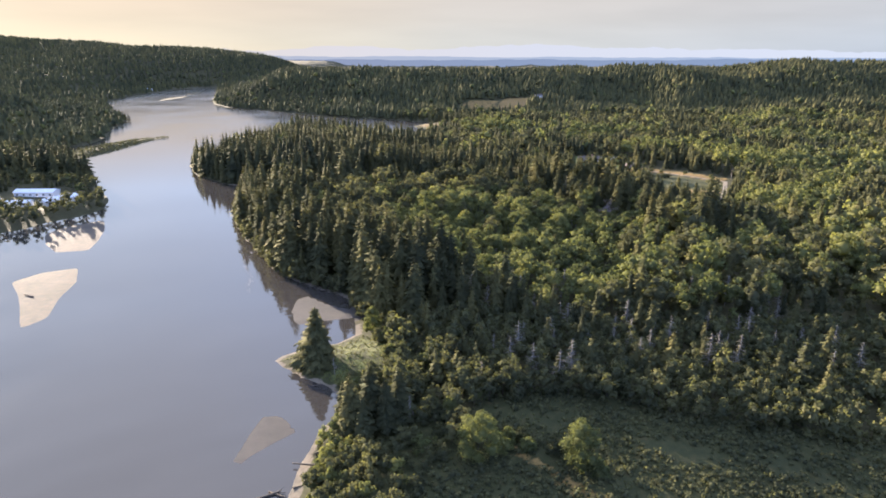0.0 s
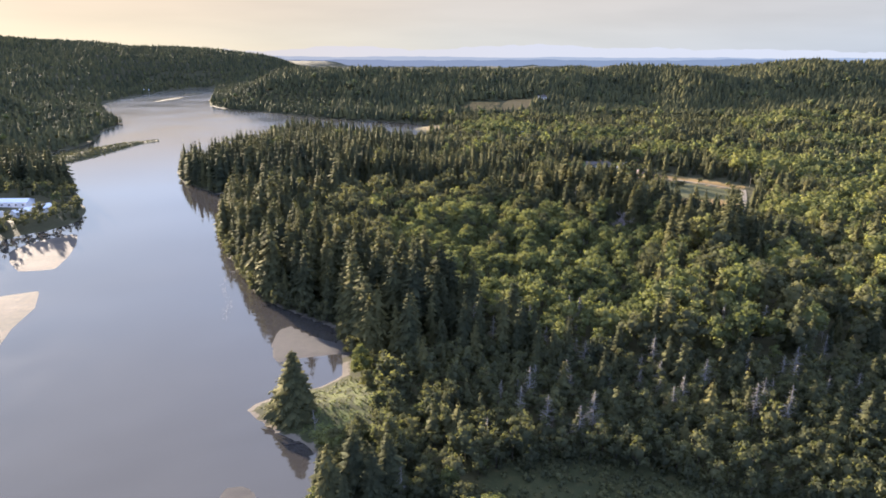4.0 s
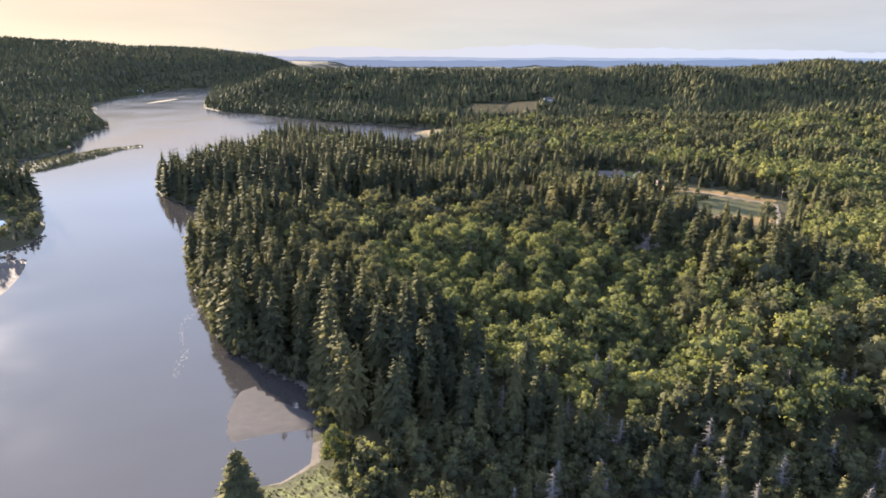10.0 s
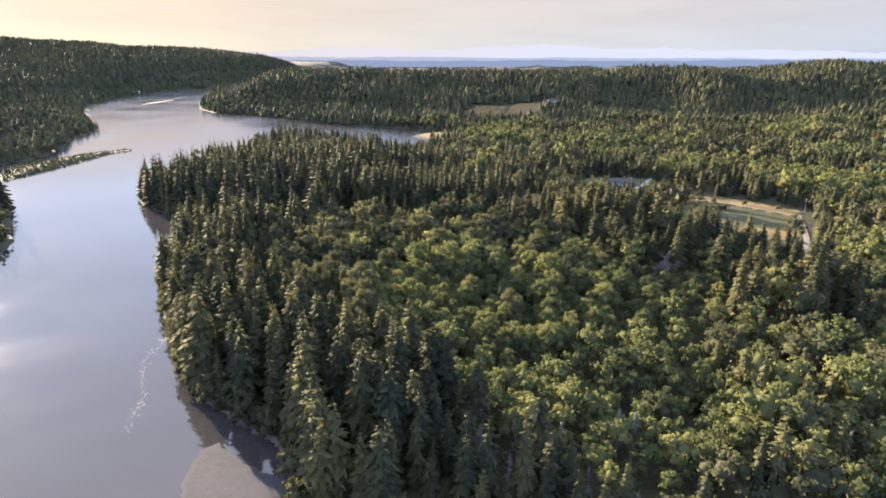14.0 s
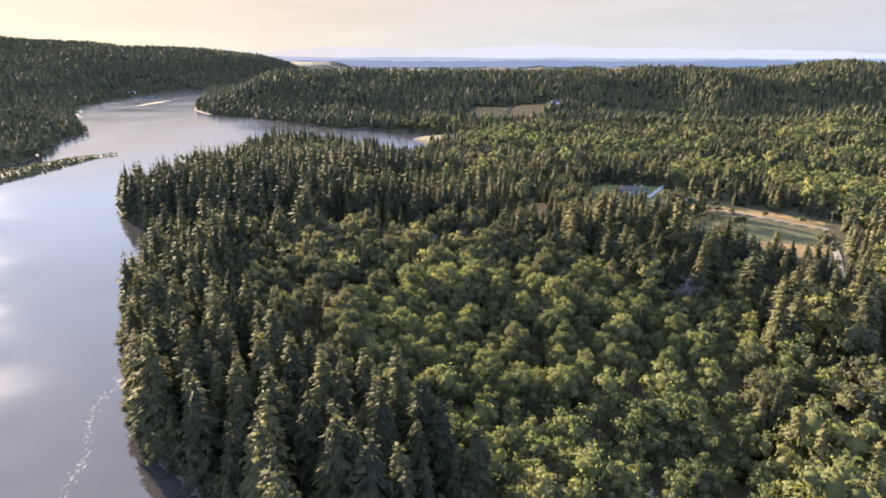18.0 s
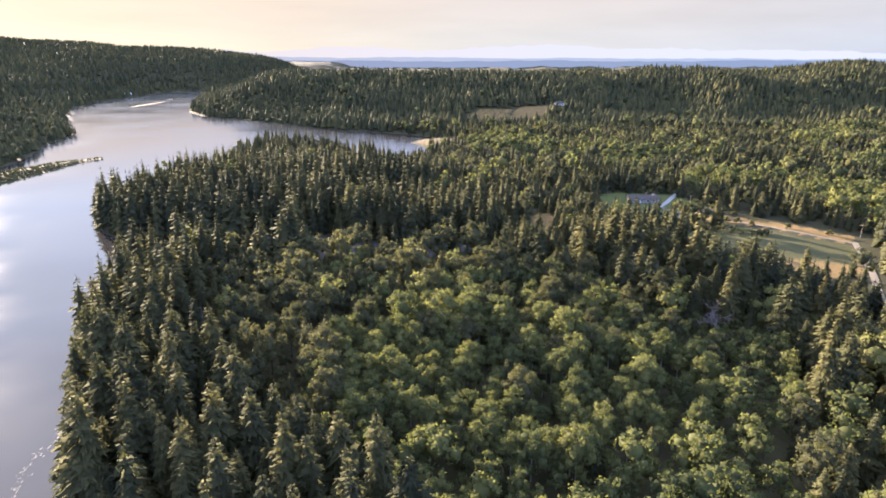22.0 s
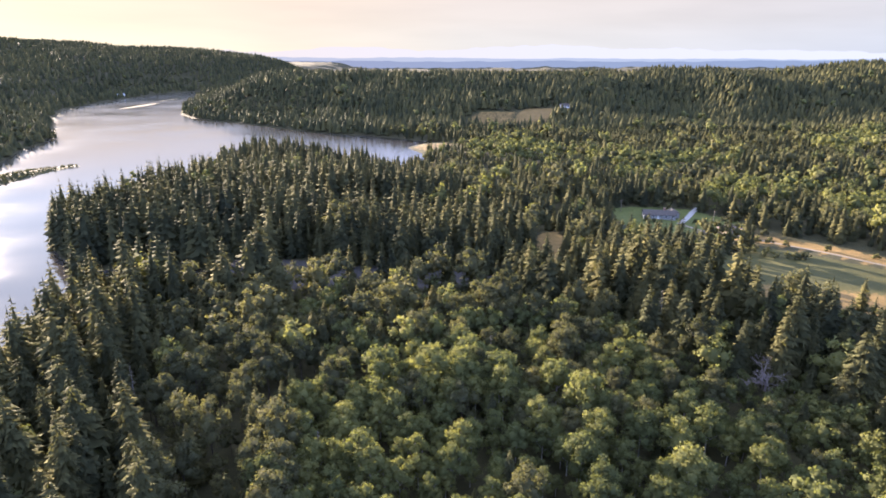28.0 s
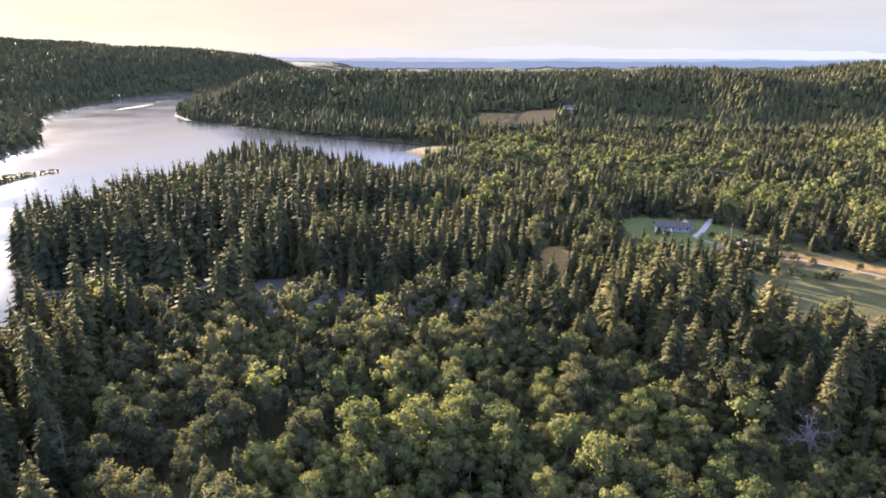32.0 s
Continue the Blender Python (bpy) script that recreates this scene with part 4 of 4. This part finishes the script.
spit_fir = conifer_shape(np.random.RandomState(200), 21, 8.6, 30, 12, 30, 0.02, 0.02, 0.5)
lone("spit_conifer", spit_fir, 21, 21, -42, 183.5, MAT["fir"], MAT["bark"], 0.3, 0, "broad dark conifer alone on a grassy sand spit", "conifer")
for k, (x, y, h) in enumerate(((-25, 145, 18), (-19.5, 148, 20), (-15, 143.5, 16), (-28, 151, 13), (-12, 149, 17), (-21, 140, 13))):
    lone("shore_conifer", conifer_shape(np.random.RandomState(210 + k), 17, 5.4, 26, 9, 26, 0.02, 0.05, 0.48), 17, h, x, y, MAT["fir"], MAT["bark"], 0.25, 0,
         "conifer in a small clump beside the beach", "conifer", "conifers of the beach clump")
# Bushes that stand in low sun get it as the brighter alder leaf colour.
for k, (x, y, h, m, r) in enumerate(((9, 131, 13, "sunny", 5.8), (34, 128, 12.5, "alder", 5.2), (17, 137, 4.5, "alder", 2.6), (22, 134, 3.4, "alder", 2.4), (13, 142, 4.4, "alder", 2.4), (29, 133, 3.6, "shrub", 2.4), (38, 124, 4.0, "alder", 2.6), (2, 150, 5.5, "alder", 2.6), (-29, 130, 5, "alder", 2.6), (-31, 123, 4.5, "shrub", 2.6), (-25, 133, 4, "alder", 2.4),
                                     (-26, 207, 11, "alder", 3.4), (-23, 198, 6, "shrub", 2.6), (-16, 190, 6.5, "shrub", 3.0), (-20, 196, 7, "alder", 1.7), (-6, 178, 5.0, "alder", 3.0),
                                     (-2, 172, 4.6, "alder", 2.6), (4, 168, 5.2, "shrub", 2.8), (-10, 172, 5, "shrub", 3.0), (-18, 183, 4.4, "shrub", 2.2), (-13, 180, 5.6, "shrub", 2.6),
                                     (16, 133, 4.0, "alder", 2.2), (21, 138, 3.6, "shrub", 2.0), (-4, 150, 6, "shrub", 3.2), (-8, 158, 7, "shrub", 3.2), (3, 145, 4.5, "shrub", 2.6),
                                     (-22, 171, 7, "shrub", 3.0), (-28, 168, 6, "shrub", 2.4), (-14, 163, 8, "dull", 3.0), (-24, 160, 7, "dull", 2.8), (-8, 137, 4.2, "shrub", 2.6), (-16, 130, 4.4, "shrub", 2.8))):
    lone("bush", leafy_shape(np.random.RandomState(230 + k), h, r, 13 if h < 9 else 20, 120 if h < 9 else 240, 0.42, 0.10), h, h, x, y, MAT["alder" if m == "sunny" else m], MAT["bark"], 0.1, 3,
         {"sunny": "tall dense olive bush alone at the edge of the clearing, sunlit by its leaf colour", "alder": "bright yellow-green bush with low sun put into its leaf colour", "shrub": "olive green bush in rough grass", "dull": "dull green shrub beside the shore"}[m], "bush", "bushes round the clearing")

# crowded bushes from the sand to the clearing
sb = scatter(rng, (-40, 100, 8, 216), 3.9)
sd = land_distance(sb)
keep = (poly_distance(sb, BEACH_STRIP) > 0) & (poly_distance(sb, SPIT) < 1) & (sd > 2.6) & (np.hypot(sb[:, 0] - 9, sb[:, 1] - 130) > 5)
sb, sd = sb[keep], sd[keep]
# Sun on the bushes nearest the sand is put into a brighter leaf colour.
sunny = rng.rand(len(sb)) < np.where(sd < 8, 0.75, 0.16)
for lit, m, label in ((True, "alder", "bush at the edge of the sand, sunlit yellow-green by its leaf colour"), (False, "shrub", "olive green bush crowded behind the beach")):
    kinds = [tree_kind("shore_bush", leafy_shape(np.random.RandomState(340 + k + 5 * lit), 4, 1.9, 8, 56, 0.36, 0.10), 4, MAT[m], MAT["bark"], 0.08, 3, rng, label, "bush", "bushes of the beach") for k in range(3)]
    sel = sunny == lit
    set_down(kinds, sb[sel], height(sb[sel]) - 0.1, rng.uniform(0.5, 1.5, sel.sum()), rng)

sn = snag("dead_tree", 7, 26, 2.4, 260, "pale bare dead tree on the sand spit")
sn.matrix_basis = pose(-35, 176, place_z(-35, 176) - 0.1, 6, 0, 0)
sn = snag("dead_tree", 9, 30, 2.2, 261, "grey dead conifer beside the beach clump")
sn.matrix_basis = pose(-9, 146, place_z(-9, 146) - 0.1)


def spread_dead(seed, h, r):
    """A dead broadleaf tree: forked limbs ending in a haze of bare twigs."""
    g = np.random.RandomState(seed)
    s = Shape()

    def fork(a, d, ln, rad, depth):
        b = a + d * ln
        s.pole(a, b, rad, rad * 0.62, 4 if depth > 1 else 3, 0)
        if depth == 0:
            return
        for _ in range(4 if depth > 1 else 7):
            e = d + g.normal(size=3) * 0.72
            e[2] += 0.10
            fork(a + d * ln * g.uniform(0.55, 1.0), e / np.linalg.norm(e), ln * g.uniform(0.55, 0.86), rad * 0.56, depth - 1)

    fork(np.array([0, 0, -0.3]), np.array([0.0, 0, 1]), h * 0.30, 0.26, 4)
    return s


co, tri, slot = spread_dead(270, 13, 6).arrays()
me = mesh_of("dead_broadleaf_tree", co, tri)
me.materials.append(MAT["twigs"])
tagged(new("dead_broadleaf_tree", me), "pale bare broadleaf tree with a haze of dead twigs", "dead tree").matrix_basis = pose(104, 369, place_z(104, 369)) @ Matrix.Diagonal((1.6, 1.6, 1.5, 1.0))
for k, (x, y, h) in enumerate(((110, 384, 20), (82, 402, 21), (90, 396, 19), (-22, 330, 12), (-28, 338, 11), (22, 380, 14), (-78, 352, 17), (64, 340, 11))):
    sn = snag("dead_tree", h, 44, 3.0, 280 + k, "tall bare grey dead tree amid living wood", "dead trees of the near wood")
    sn.matrix_basis = pose(x, y, place_z(x, y) - 0.1, 0, 0, 40 * k)

# low sunlit growth in the opening beside the dead tree
op = scatter(rng, (94, 340, 132, 372), 4.6)
op = op[np.hypot(op[:, 0] - 104, op[:, 1] - 369) > 3.2]
kinds = [tree_kind("young_alder", leafy_shape(np.random.RandomState(400 + k), 7, 2.7, 9, 110, 0.42, 0.12), 7, MAT["alder" if k else "dull"], MAT["pale_bark"], 0.12, 4, rng, "young green broadleaf tree in a forest opening", "tree", "young trees of the opening") for k in range(3)]
set_down(kinds, op, height(op) - 0.1, rng.uniform(0.6, 1.15, len(op)), rng)

# trees that lean out over the water
lean_fir = conifer_shape(np.random.RandomState(300), 15, 1.7, 14, 4, 8, 0.25, 0.3)
for k, (x, y, tilt, turn, h) in enumerate(((-101, 314, 40, -62, 17), (-99, 309, 30, -75, 16), (-95, 301, 56, -70, 15), (-117, 345, 34, -66, 14), (-122, 356, 28, -60, 13), (-84, 286, 40, -80, 11))):
    ob = tree_kind("leaning_tree", lean_fir, 15, MAT["fir"], MAT["bark"], 0.2, 0, rng, "thin conifer leaning out over the water", "conifer", "leaning trees of the shore")
    ob.matrix_basis = pose(x, y, place_z(x, y) - 0.1) @ pose(0, 0, 0, 0, 0, turn) @ pose(0, 0, 0, -tilt, 0, 0) @ pose(0, 0, 0, 0, 0, 50 * k)
    ob.scale = (h / 15,) * 3


def log(x, y, ln, turn, rad, label):
    g = np.random.RandomState(int(abs(x * 7 + y)))
    s = Shape()
    s.pole((0, 0, 0), (ln, 0.15 * ln * g.uniform(-1, 1), 0.05), rad, rad * 0.55, 7, 0)
    for k in range(6):
        a = np.array([ln * g.uniform(0, 0.12), 0, 0])
        s.pole(a, a + g.normal(size=3) * rad * 2.4 * (1, 1, 0.6) + np.array([-rad, 0, rad]), rad * 0.3, 0.02, 4, 0)
    co, tri, slot = s.arrays()
    me = mesh_of("drift_log", co, tri)
    me.materials.append(MAT["bark"])
    ob = tagged(new("drift_log", me), label, "log", "driftwood of the shore")
    ob.matrix_basis = pose(x, y, max(place_z(x, y), 0) + rad * 0.7, 0, 0, turn)
    return ob


for x, y, ln, turn, rad in ((-30.5, 130, 7.5, 178, 0.32), (-33, 135, 2.2, 60, 0.45), (-39, 121, 9, 200, 0.34), (-37, 119, 5, 150, 0.28), (-36, 122.5, 4, 20, 0.22), (-38, 171, 4.5, 200, 0.2)):
    log(x, y, ln, turn, rad, "weathered dark drift log on the sandy shore")

# rough herbs and low brambles over the clearing
hp = scatter(rng, (-20, 104, 130, 165), 1.5)
hp = hp[in_view(hp) & (poly_distance(hp, CLEARING) > -2) & (land_distance(hp) > 5)]
hp = hp[(wobble(hp, 26, 41) + rng.uniform(-0.6, 0.6, len(hp))) > -0.45]
herb = [leafy_shape(np.random.RandomState(310 + k), 1.1, 1.3, 1, 18, 0.55, 0.1).full() for k in range(4)]
join_trees("rough_herbs", herb, hp, height(hp) - 0.1, rng.uniform(0.3, 1.15, len(hp)), rng.rand(len(hp)), [MAT["shrub_stuff"]], rng, "low brambles and rough herbs over grass", "herbs")
gp = scatter(rng, (-60, 112, 10, 215), 1.15)
gp = gp[(np.maximum(poly_distance(gp, SPIT), 0) > 0) & (land_distance(gp) > 2.2)]
join_trees("spit_grass", herb, gp, height(gp) - 0.1, rng.uniform(0.12, 0.42, len(gp)), rng.rand(len(gp)), [MAT["alder_stuff"]], rng, "tall sunlit grass and sedge on the sand spit", "grass")
bg = scatter(rng, (-400, 585, -335, 780), 3.4)
bg = bg[(poly_distance(bg, BAR) > 1.5)]
join_trees("bar_scrub", herb, bg, height(bg) - 0.1, rng.uniform(0.5, 1.7, len(bg)), rng.rand(len(bg)), [MAT["fir_stuff"]], rng, "low dull scrub on a sand bar", "scrub")
ip = np.array([(-489, 945), (-487, 951), (-484, 957), (-492, 940), (-488, 960), (-496, 934)], float)
kinds = [tree_kind("point_conifer", conifer_shape(np.random.RandomState(320 + k), 15, 2.0, 12, 5, 3, 0.3, 0.3), 15, MAT["fir"], MAT["bark"], 0.2, 0, rng, "thin ragged conifer at the tip of a low point", "conifer", "conifers of the low point") for k in range(2)]
set_down(kinds, ip, np.full(len(ip), 0.5), rng.uniform(0.7, 1.1, len(ip)), rng)

for k, (x, y, h) in enumerate(((-153, 160, 14), (-161, 172, 13), (-173, 187, 12), (-149, 152, 12))):
    lone("west_shore_conifer", conifer_shape(np.random.RandomState(350 + k), 14, 2.6, 14, 5, 9, 0.2, 0.25, 0.8), 14, h, x, y, MAT["fir"], MAT["bark"], 0.2, 0, "thin ragged conifer at the edge of a low shore", "conifer", "thin conifers of the low shore")
log(-176, 243, 6, 150, 0.3, "dark drift log on a shallow flat coloured like reflected cloud")

# foam drifting in a line on the water
MAT["foam"] = solid("foam", [(0.4, (0.075, 0.08, 0.095)), (0.8, (0.11, 0.115, 0.125))], 1.2, 0.7)
FOAM_LINE = np.array([(-103, 309), (-101, 303), (-100, 291), (-95, 277), (-90, 266), (-87, 259), (-86, 250)], float)
fs = Shape()
for k in range(170):
    t = rng.uniform(0, len(FOAM_LINE) - 1.01)
    i = int(t)
    c = FOAM_LINE[i] * (1 - t + i) + FOAM_LINE[i + 1] * (t - i) + rng.normal(size=2) * (0.9, 0.5) + np.array([math.sin(t * 2.2) * 1.1, 0])
    a = np.arange(6) * 1.0472 + rng.rand()
    rr = rng.uniform(0.05, 0.22) * rng.uniform(0.6, 1.3, 6)
    fs.add(np.stack([c[0] + np.cos(a) * rr * 0.6, c[1] + np.sin(a) * rr * 3.2, np.full(6, 0.006 + 0.0001 * k)], 1), [(0, 1, 2), (0, 2, 3), (0, 3, 4), (0, 4, 5)])
co, tri, slot = fs.arrays()
me = mesh_of("foam_streak", co, tri)
me.materials.append(MAT["foam"])
tagged(new("foam_streak", me), "thin pale foam drifting on calm water", "foam", kind="stuff")


# ---------------------------------------------------------------- houses, sheds and poles
MAT["concrete"] = solid("concrete_drive", [(0.35, (0.29, 0.285, 0.275)), (0.9, (0.42, 0.41, 0.39))], 0.3, 0.85)
MAT["gravel"] = solid("gravel_track", [(0.35, (0.17, 0.145, 0.105)), (0.9, (0.29, 0.245, 0.18))], 0.4, 0.95)


def ribbon(name, line, wide, mat, label, lift=0.06):
    """A drive or track laid over the ground along a line of the plan."""
    line = np.array(line, float)
    cut = np.concatenate([a + (b - a) * np.linspace(0, 1, max(2, int(np.hypot(*(b - a)) / 3)), endpoint=False)[:, None] for a, b in zip(line[:-1], line[1:])] + [line[-1:]])
    for _ in range(3):
        cut[1:-1] = (cut[:-2] + 2 * cut[1:-1] + cut[2:]) / 4
    d = np.gradient(cut, axis=0)
    d /= np.linalg.norm(d, axis=1)[:, None]
    side = np.stack([-d[:, 1], d[:, 0]], 1)
    rows = [cut + side * w for w in (wide / 2, 0, -wide / 2)]
    z = np.max([height(r) for r in rows], axis=0) + lift
    co = np.concatenate([np.concatenate([r, (z + (0.05 if k == 1 else 0))[:, None]], 1) for k, r in enumerate(rows)])
    n = len(cut)
    i = np.arange(n - 1)
    me = mesh_of(name, co, np.concatenate([np.stack([i + n * k, i + n * (k + 1), i + 1 + n * (k + 1), i + 1 + n * k], 1) for k in (0, 1)]))
    me.materials.append(mat)
    return tagged(new(name, me), label, "road", kind="structure")


ribbon("drive", DRIVE[:4], 3.4, MAT["concrete"], "pale concrete drive between lawns")
ribbon("lane", DRIVE[3:], 2.2, MAT["gravel"], "narrow gravel lane between house and field", 0.08)
ribbon("track", [(228, 486), (214, 455), (202, 430), (193, 414), (182, 392)], 3.2, MAT["gravel"], "pale gravel track beside a field", 0.12)
MAT["roof_grey"] = solid("roof_grey", [(0.35, (0.078, 0.068, 0.060)), (0.9, (0.13, 0.115, 0.102))], 0.8, 0.95)
MAT["roof_tan"] = solid("roof_tan", [(0.35, (0.17, 0.125, 0.11)), (0.9, (0.25, 0.19, 0.165))], 0.8, 0.85)
MAT["roof_metal"] = solid("roof_metal", [(0.35, (0.55, 0.60, 0.68)), (0.9, (0.72, 0.76, 0.82))], 0.4, 0.45)
MAT["siding"] = solid("siding", [(0.35, (0.24, 0.235, 0.225)), (0.9, (0.35, 0.345, 0.33))], 0.7, 0.75)
MAT["white_wall"] = solid("white_wall", [(0.35, (0.66, 0.65, 0.63)), (0.9, (0.80, 0.79, 0.77))], 0.5, 0.7)
MAT["trim"] = solid("trim_paint", [(0.35, (0.72, 0.71, 0.69)), (0.9, (0.82, 0.81, 0.80))], 1.0, 0.6)
MAT["pane"] = solid("window_pane", [(0.3, (0.02, 0.025, 0.03)), (0.9, (0.05, 0.055, 0.06))], 0.5, 0.08)
MAT["brick"] = solid("brick_stack", [(0.35, (0.22, 0.13, 0.10)), (0.9, (0.34, 0.22, 0.17))], 3.0, 0.9)
MAT["timber"] = solid("pole_timber", [(0.35, (0.16, 0.13, 0.10)), (0.9, (0.28, 0.24, 0.19))], 2.0, 0.9)


def house(name, x, y, turn, ln, wd, wall, rise, label, wall_mat, roof_mat, windows=4, chimney=True, hip=0.0):
    root = tagged(new(name), label, "house")
    a, b = ln / 2, wd / 2
    co, fc = block(-a, -b, -0.5, a, b, wall)
    n0 = len(co)
    if not hip:
        co = co + [(-a, 0, wall + rise * 0.95), (a, 0, wall + rise * 0.95)]
        fc = fc + [(4, 6, n0), (5, n0 + 1, 7)]
    part("wall", (co, fc), wall_mat, root)
    o, th = 0.55, 0.22
    for sgn, nm in ((-1, "roof_slope"), (1, "roof_slope")):
        e = (a + o, sgn * (b + o), wall - rise * o / b)
        r = (a + o - hip, 0, wall + rise)
        top = [(-e[0], e[1], e[2]), (e[0], e[1], e[2]), (r[0], 0, r[2]), (-r[0], 0, r[2])]
        co = [(p[0], p[1], p[2] + th) for p in top] + top
        part(nm, (co, [(0, 1, 2, 3), (7, 6, 5, 4), (0, 4, 5, 1), (1, 5, 6, 2), (2, 6, 7, 3), (3, 7, 4, 0)]), roof_mat, root)
    if hip:
        for sgn in (-1, 1):
            e, r = sgn * (a + o), sgn * (a + o - hip)
            co = [(e, -b - o, wall - rise * o / b + th), (e, b + o, wall - rise * o / b + th), (r, 0, wall + rise + th), (e, -b - o, wall - rise * o / b), (e, b + o, wall - rise * o / b), (r, 0, wall + rise)]
            part("roof_slope", (co, [(0, 1, 2), (5, 4, 3), (0, 3, 4, 1), (1, 4, 5, 2), (2, 5, 3, 0)]), roof_mat, root)
    for sgn in (-1, 1):
        for k in range(windows):
            cx = -a + ln * (k + 0.5) / windows
            w = part("window", block(cx - 0.8, sgn * b - 0.05, 0.95, cx + 0.8, sgn * b + 0.06, 2.25), MAT["trim"], root)
            part("pane", block(cx - 0.68, sgn * b - 0.07, 1.06, cx + 0.68, sgn * b + 0.08, 2.14), MAT["pane"], w)
    dr = part("door", block(-a * 0.15, -b - 0.07, 0.0, -a * 0.15 + 0.95, -b + 0.05, 2.05), MAT["trim"], root)
    if chimney:
        part("chimney", block(a * 0.25, -0.6, wall + rise * 0.5, a * 0.25 + 1.2, 0.4, wall + rise + 1.6), MAT["brick"], root)
    root.matrix_basis = pose(x, y, place_z(x, y) + 0.05, 0, 0, turn)
    return root


house("farm_house", 138, 578, -8, 19, 8, 2.7, 2.0, "long low grey house with a dark shingle roof on a lawn", MAT["siding"], MAT["roof_grey"], 5)
house("garage", 148, 582, 82, 8, 6.5, 2.5, 1.6, "small grey garage at the end of a pale drive", MAT["siding"], MAT["roof_grey"], 1, False)
house("hip_house", 170, 548, 14, 11.5, 8.5, 2.4, 1.9, "small house with a pinkish tan hip roof", MAT["timber"], MAT["roof_tan"], 3, False, 3.6)
house("flat_shed", 150, 541, 20, 5.5, 4, 2.2, 0.5, "low grey shed in front of the lawn", MAT["siding"], MAT["roof_grey"], 1, False)
house("white_house", 177, 1166, 10, 13, 9, 3.2, 2.6, "white house at the edge of a dry meadow", MAT["white_wall"], MAT["roof_grey"], 3)
house("grey_roofed_barn", 104, 828, 5, 16, 9, 3.0, 2.2, "grey-roofed barn among low trees", MAT["siding"], MAT["roof_metal"], 2, False)
house("shore_house", -796, 1700, 70, 16, 9, 4.0, 2.5, "pale house on a wooded far shore", MAT["white_wall"], MAT["roof_metal"], 3, False)
house("long_shed", -288, 424, 2, 27, 9, 3.4, 1.5, "long white shed with a pale blue metal roof", MAT["white_wall"], MAT["roof_metal"], 6, False)
house("boat_shed", -261, 405, 62, 22, 8, 3.0, 1.6, "white shed with a pale blue metal roof beside the shore", MAT["white_wall"], MAT["roof_metal"], 4, False)
house("work_shed", -280, 392, 10, 15, 7, 2.8, 1.2, "low shed with a pale metal roof", MAT["white_wall"], MAT["roof_metal"], 3, False)
house("store_shed", -306, 400, 0, 12, 8, 2.8, 1.2, "tan-roofed shed in a yard", MAT["white_wall"], MAT["roof_tan"], 2, False)


def utility_pole(x, y, h, label):
    root = tagged(new("utility_pole"), label, "pole")
    for nm, a, b, r0, r1 in (("post", (0, 0, -0.5), (0, 0, h), 0.17, 0.12), ("crossarm", (-1.2, 0, h - 0.7), (1.2, 0, h - 0.7), 0.07, 0.07)):
        s = Shape()
        s.pole(a, b, r0, r1, 7, 0)
        co, tri, slot = s.arrays()
        part(nm, (co, tri), MAT["timber"], root)
    root.matrix_basis = pose(x, y, place_z(x, y), 0, 0, 12)


utility_pole(118, 592, 8.5, "weathered timber utility pole at the edge of a lawn")
utility_pole(167.6, 567, 8, "timber utility pole beside a pale drive")
utility_pole(236, 494, 9, "timber utility pole at a bend of the track")

# an overgrown hedge between the lawn and the field
for k in range(22):
    u = k / 21
    h = 2.6 + 2.2 * rng.rand()
    lone("hedge_bush", leafy_shape(np.random.RandomState(370 + k), h, 2.2, 6, 40, 0.5, 0.10), h, h, 134 + 54 * u + rng.uniform(-1.5, 1.5), 508 + 6 * math.sin(3.1 * u) - 12 * u * u + rng.uniform(-3, 3), MAT["shrub"], MAT["bark"], 0.08, 2, "dark overgrown hedge bush beside a dry field", "bush", "bushes of the field hedge")

# garden bushes and hedges round the houses
for k, (x, y, h, r) in enumerate(((157, 567, 3.2, 1.8), (163, 562, 2.6, 1.6), (128, 570, 3, 1.7), (132, 567, 2.4, 1.5), (182, 548, 4.5, 2.4), (186, 541, 4, 2.2), (177, 553, 3.5, 1.8), (150, 596, 6, 2.6), (145, 600, 7, 3),
                                  (158, 533, 4, 2.6), (163, 531, 4.4, 2.8), (169, 529, 4, 2.6), (175, 527, 4.2, 2.6), (181, 525, 4, 2.4), (153, 531, 3.6, 2.4), (148, 528, 4, 2.6), (188, 521, 3.2, 2.0), (205, 512, 3, 1.8), (222, 500, 3.2, 2.0))):
    lone("garden_bush", leafy_shape(np.random.RandomState(330 + k), h, r, 6, 24, 0.8, 0.12), h, h, x, y, MAT["dull" if k % 3 else "shrub"], MAT["bark"], 0.1, 2, "dark rounded bush beside a lawn or field", "bush", "bushes round the houses")


# bushes that overhang the wooded shore
op = np.concatenate([np.array(a, float) + (np.array(b, float) - a) * np.linspace(0, 1, max(2, int(np.hypot(b[0] - a[0], b[1] - a[1]) / 3.2)), endpoint=False)[:, None] for a, b in zip(SHORE_EAST[14:23], SHORE_EAST[15:24])])
op = op + rng.uniform(-1.0, 1.0, op.shape) + np.array([1.2, 0.6])
op = op[land_distance(op) > 0.3]
kinds = [tree_kind("shore_bush", leafy_shape(np.random.RandomState(360 + k), 8, 3.2, 9, 60, 0.6, 0.08), 8, MAT["dull"], MAT["bark"], 0.12, 3, rng, "olive bush hanging over the water's edge", "bush", "bushes of the wooded shore") for k in range(3)]
set_down(kinds, op, height(op) - 0.1, rng.uniform(0.6, 1.35, len(op)), rng)
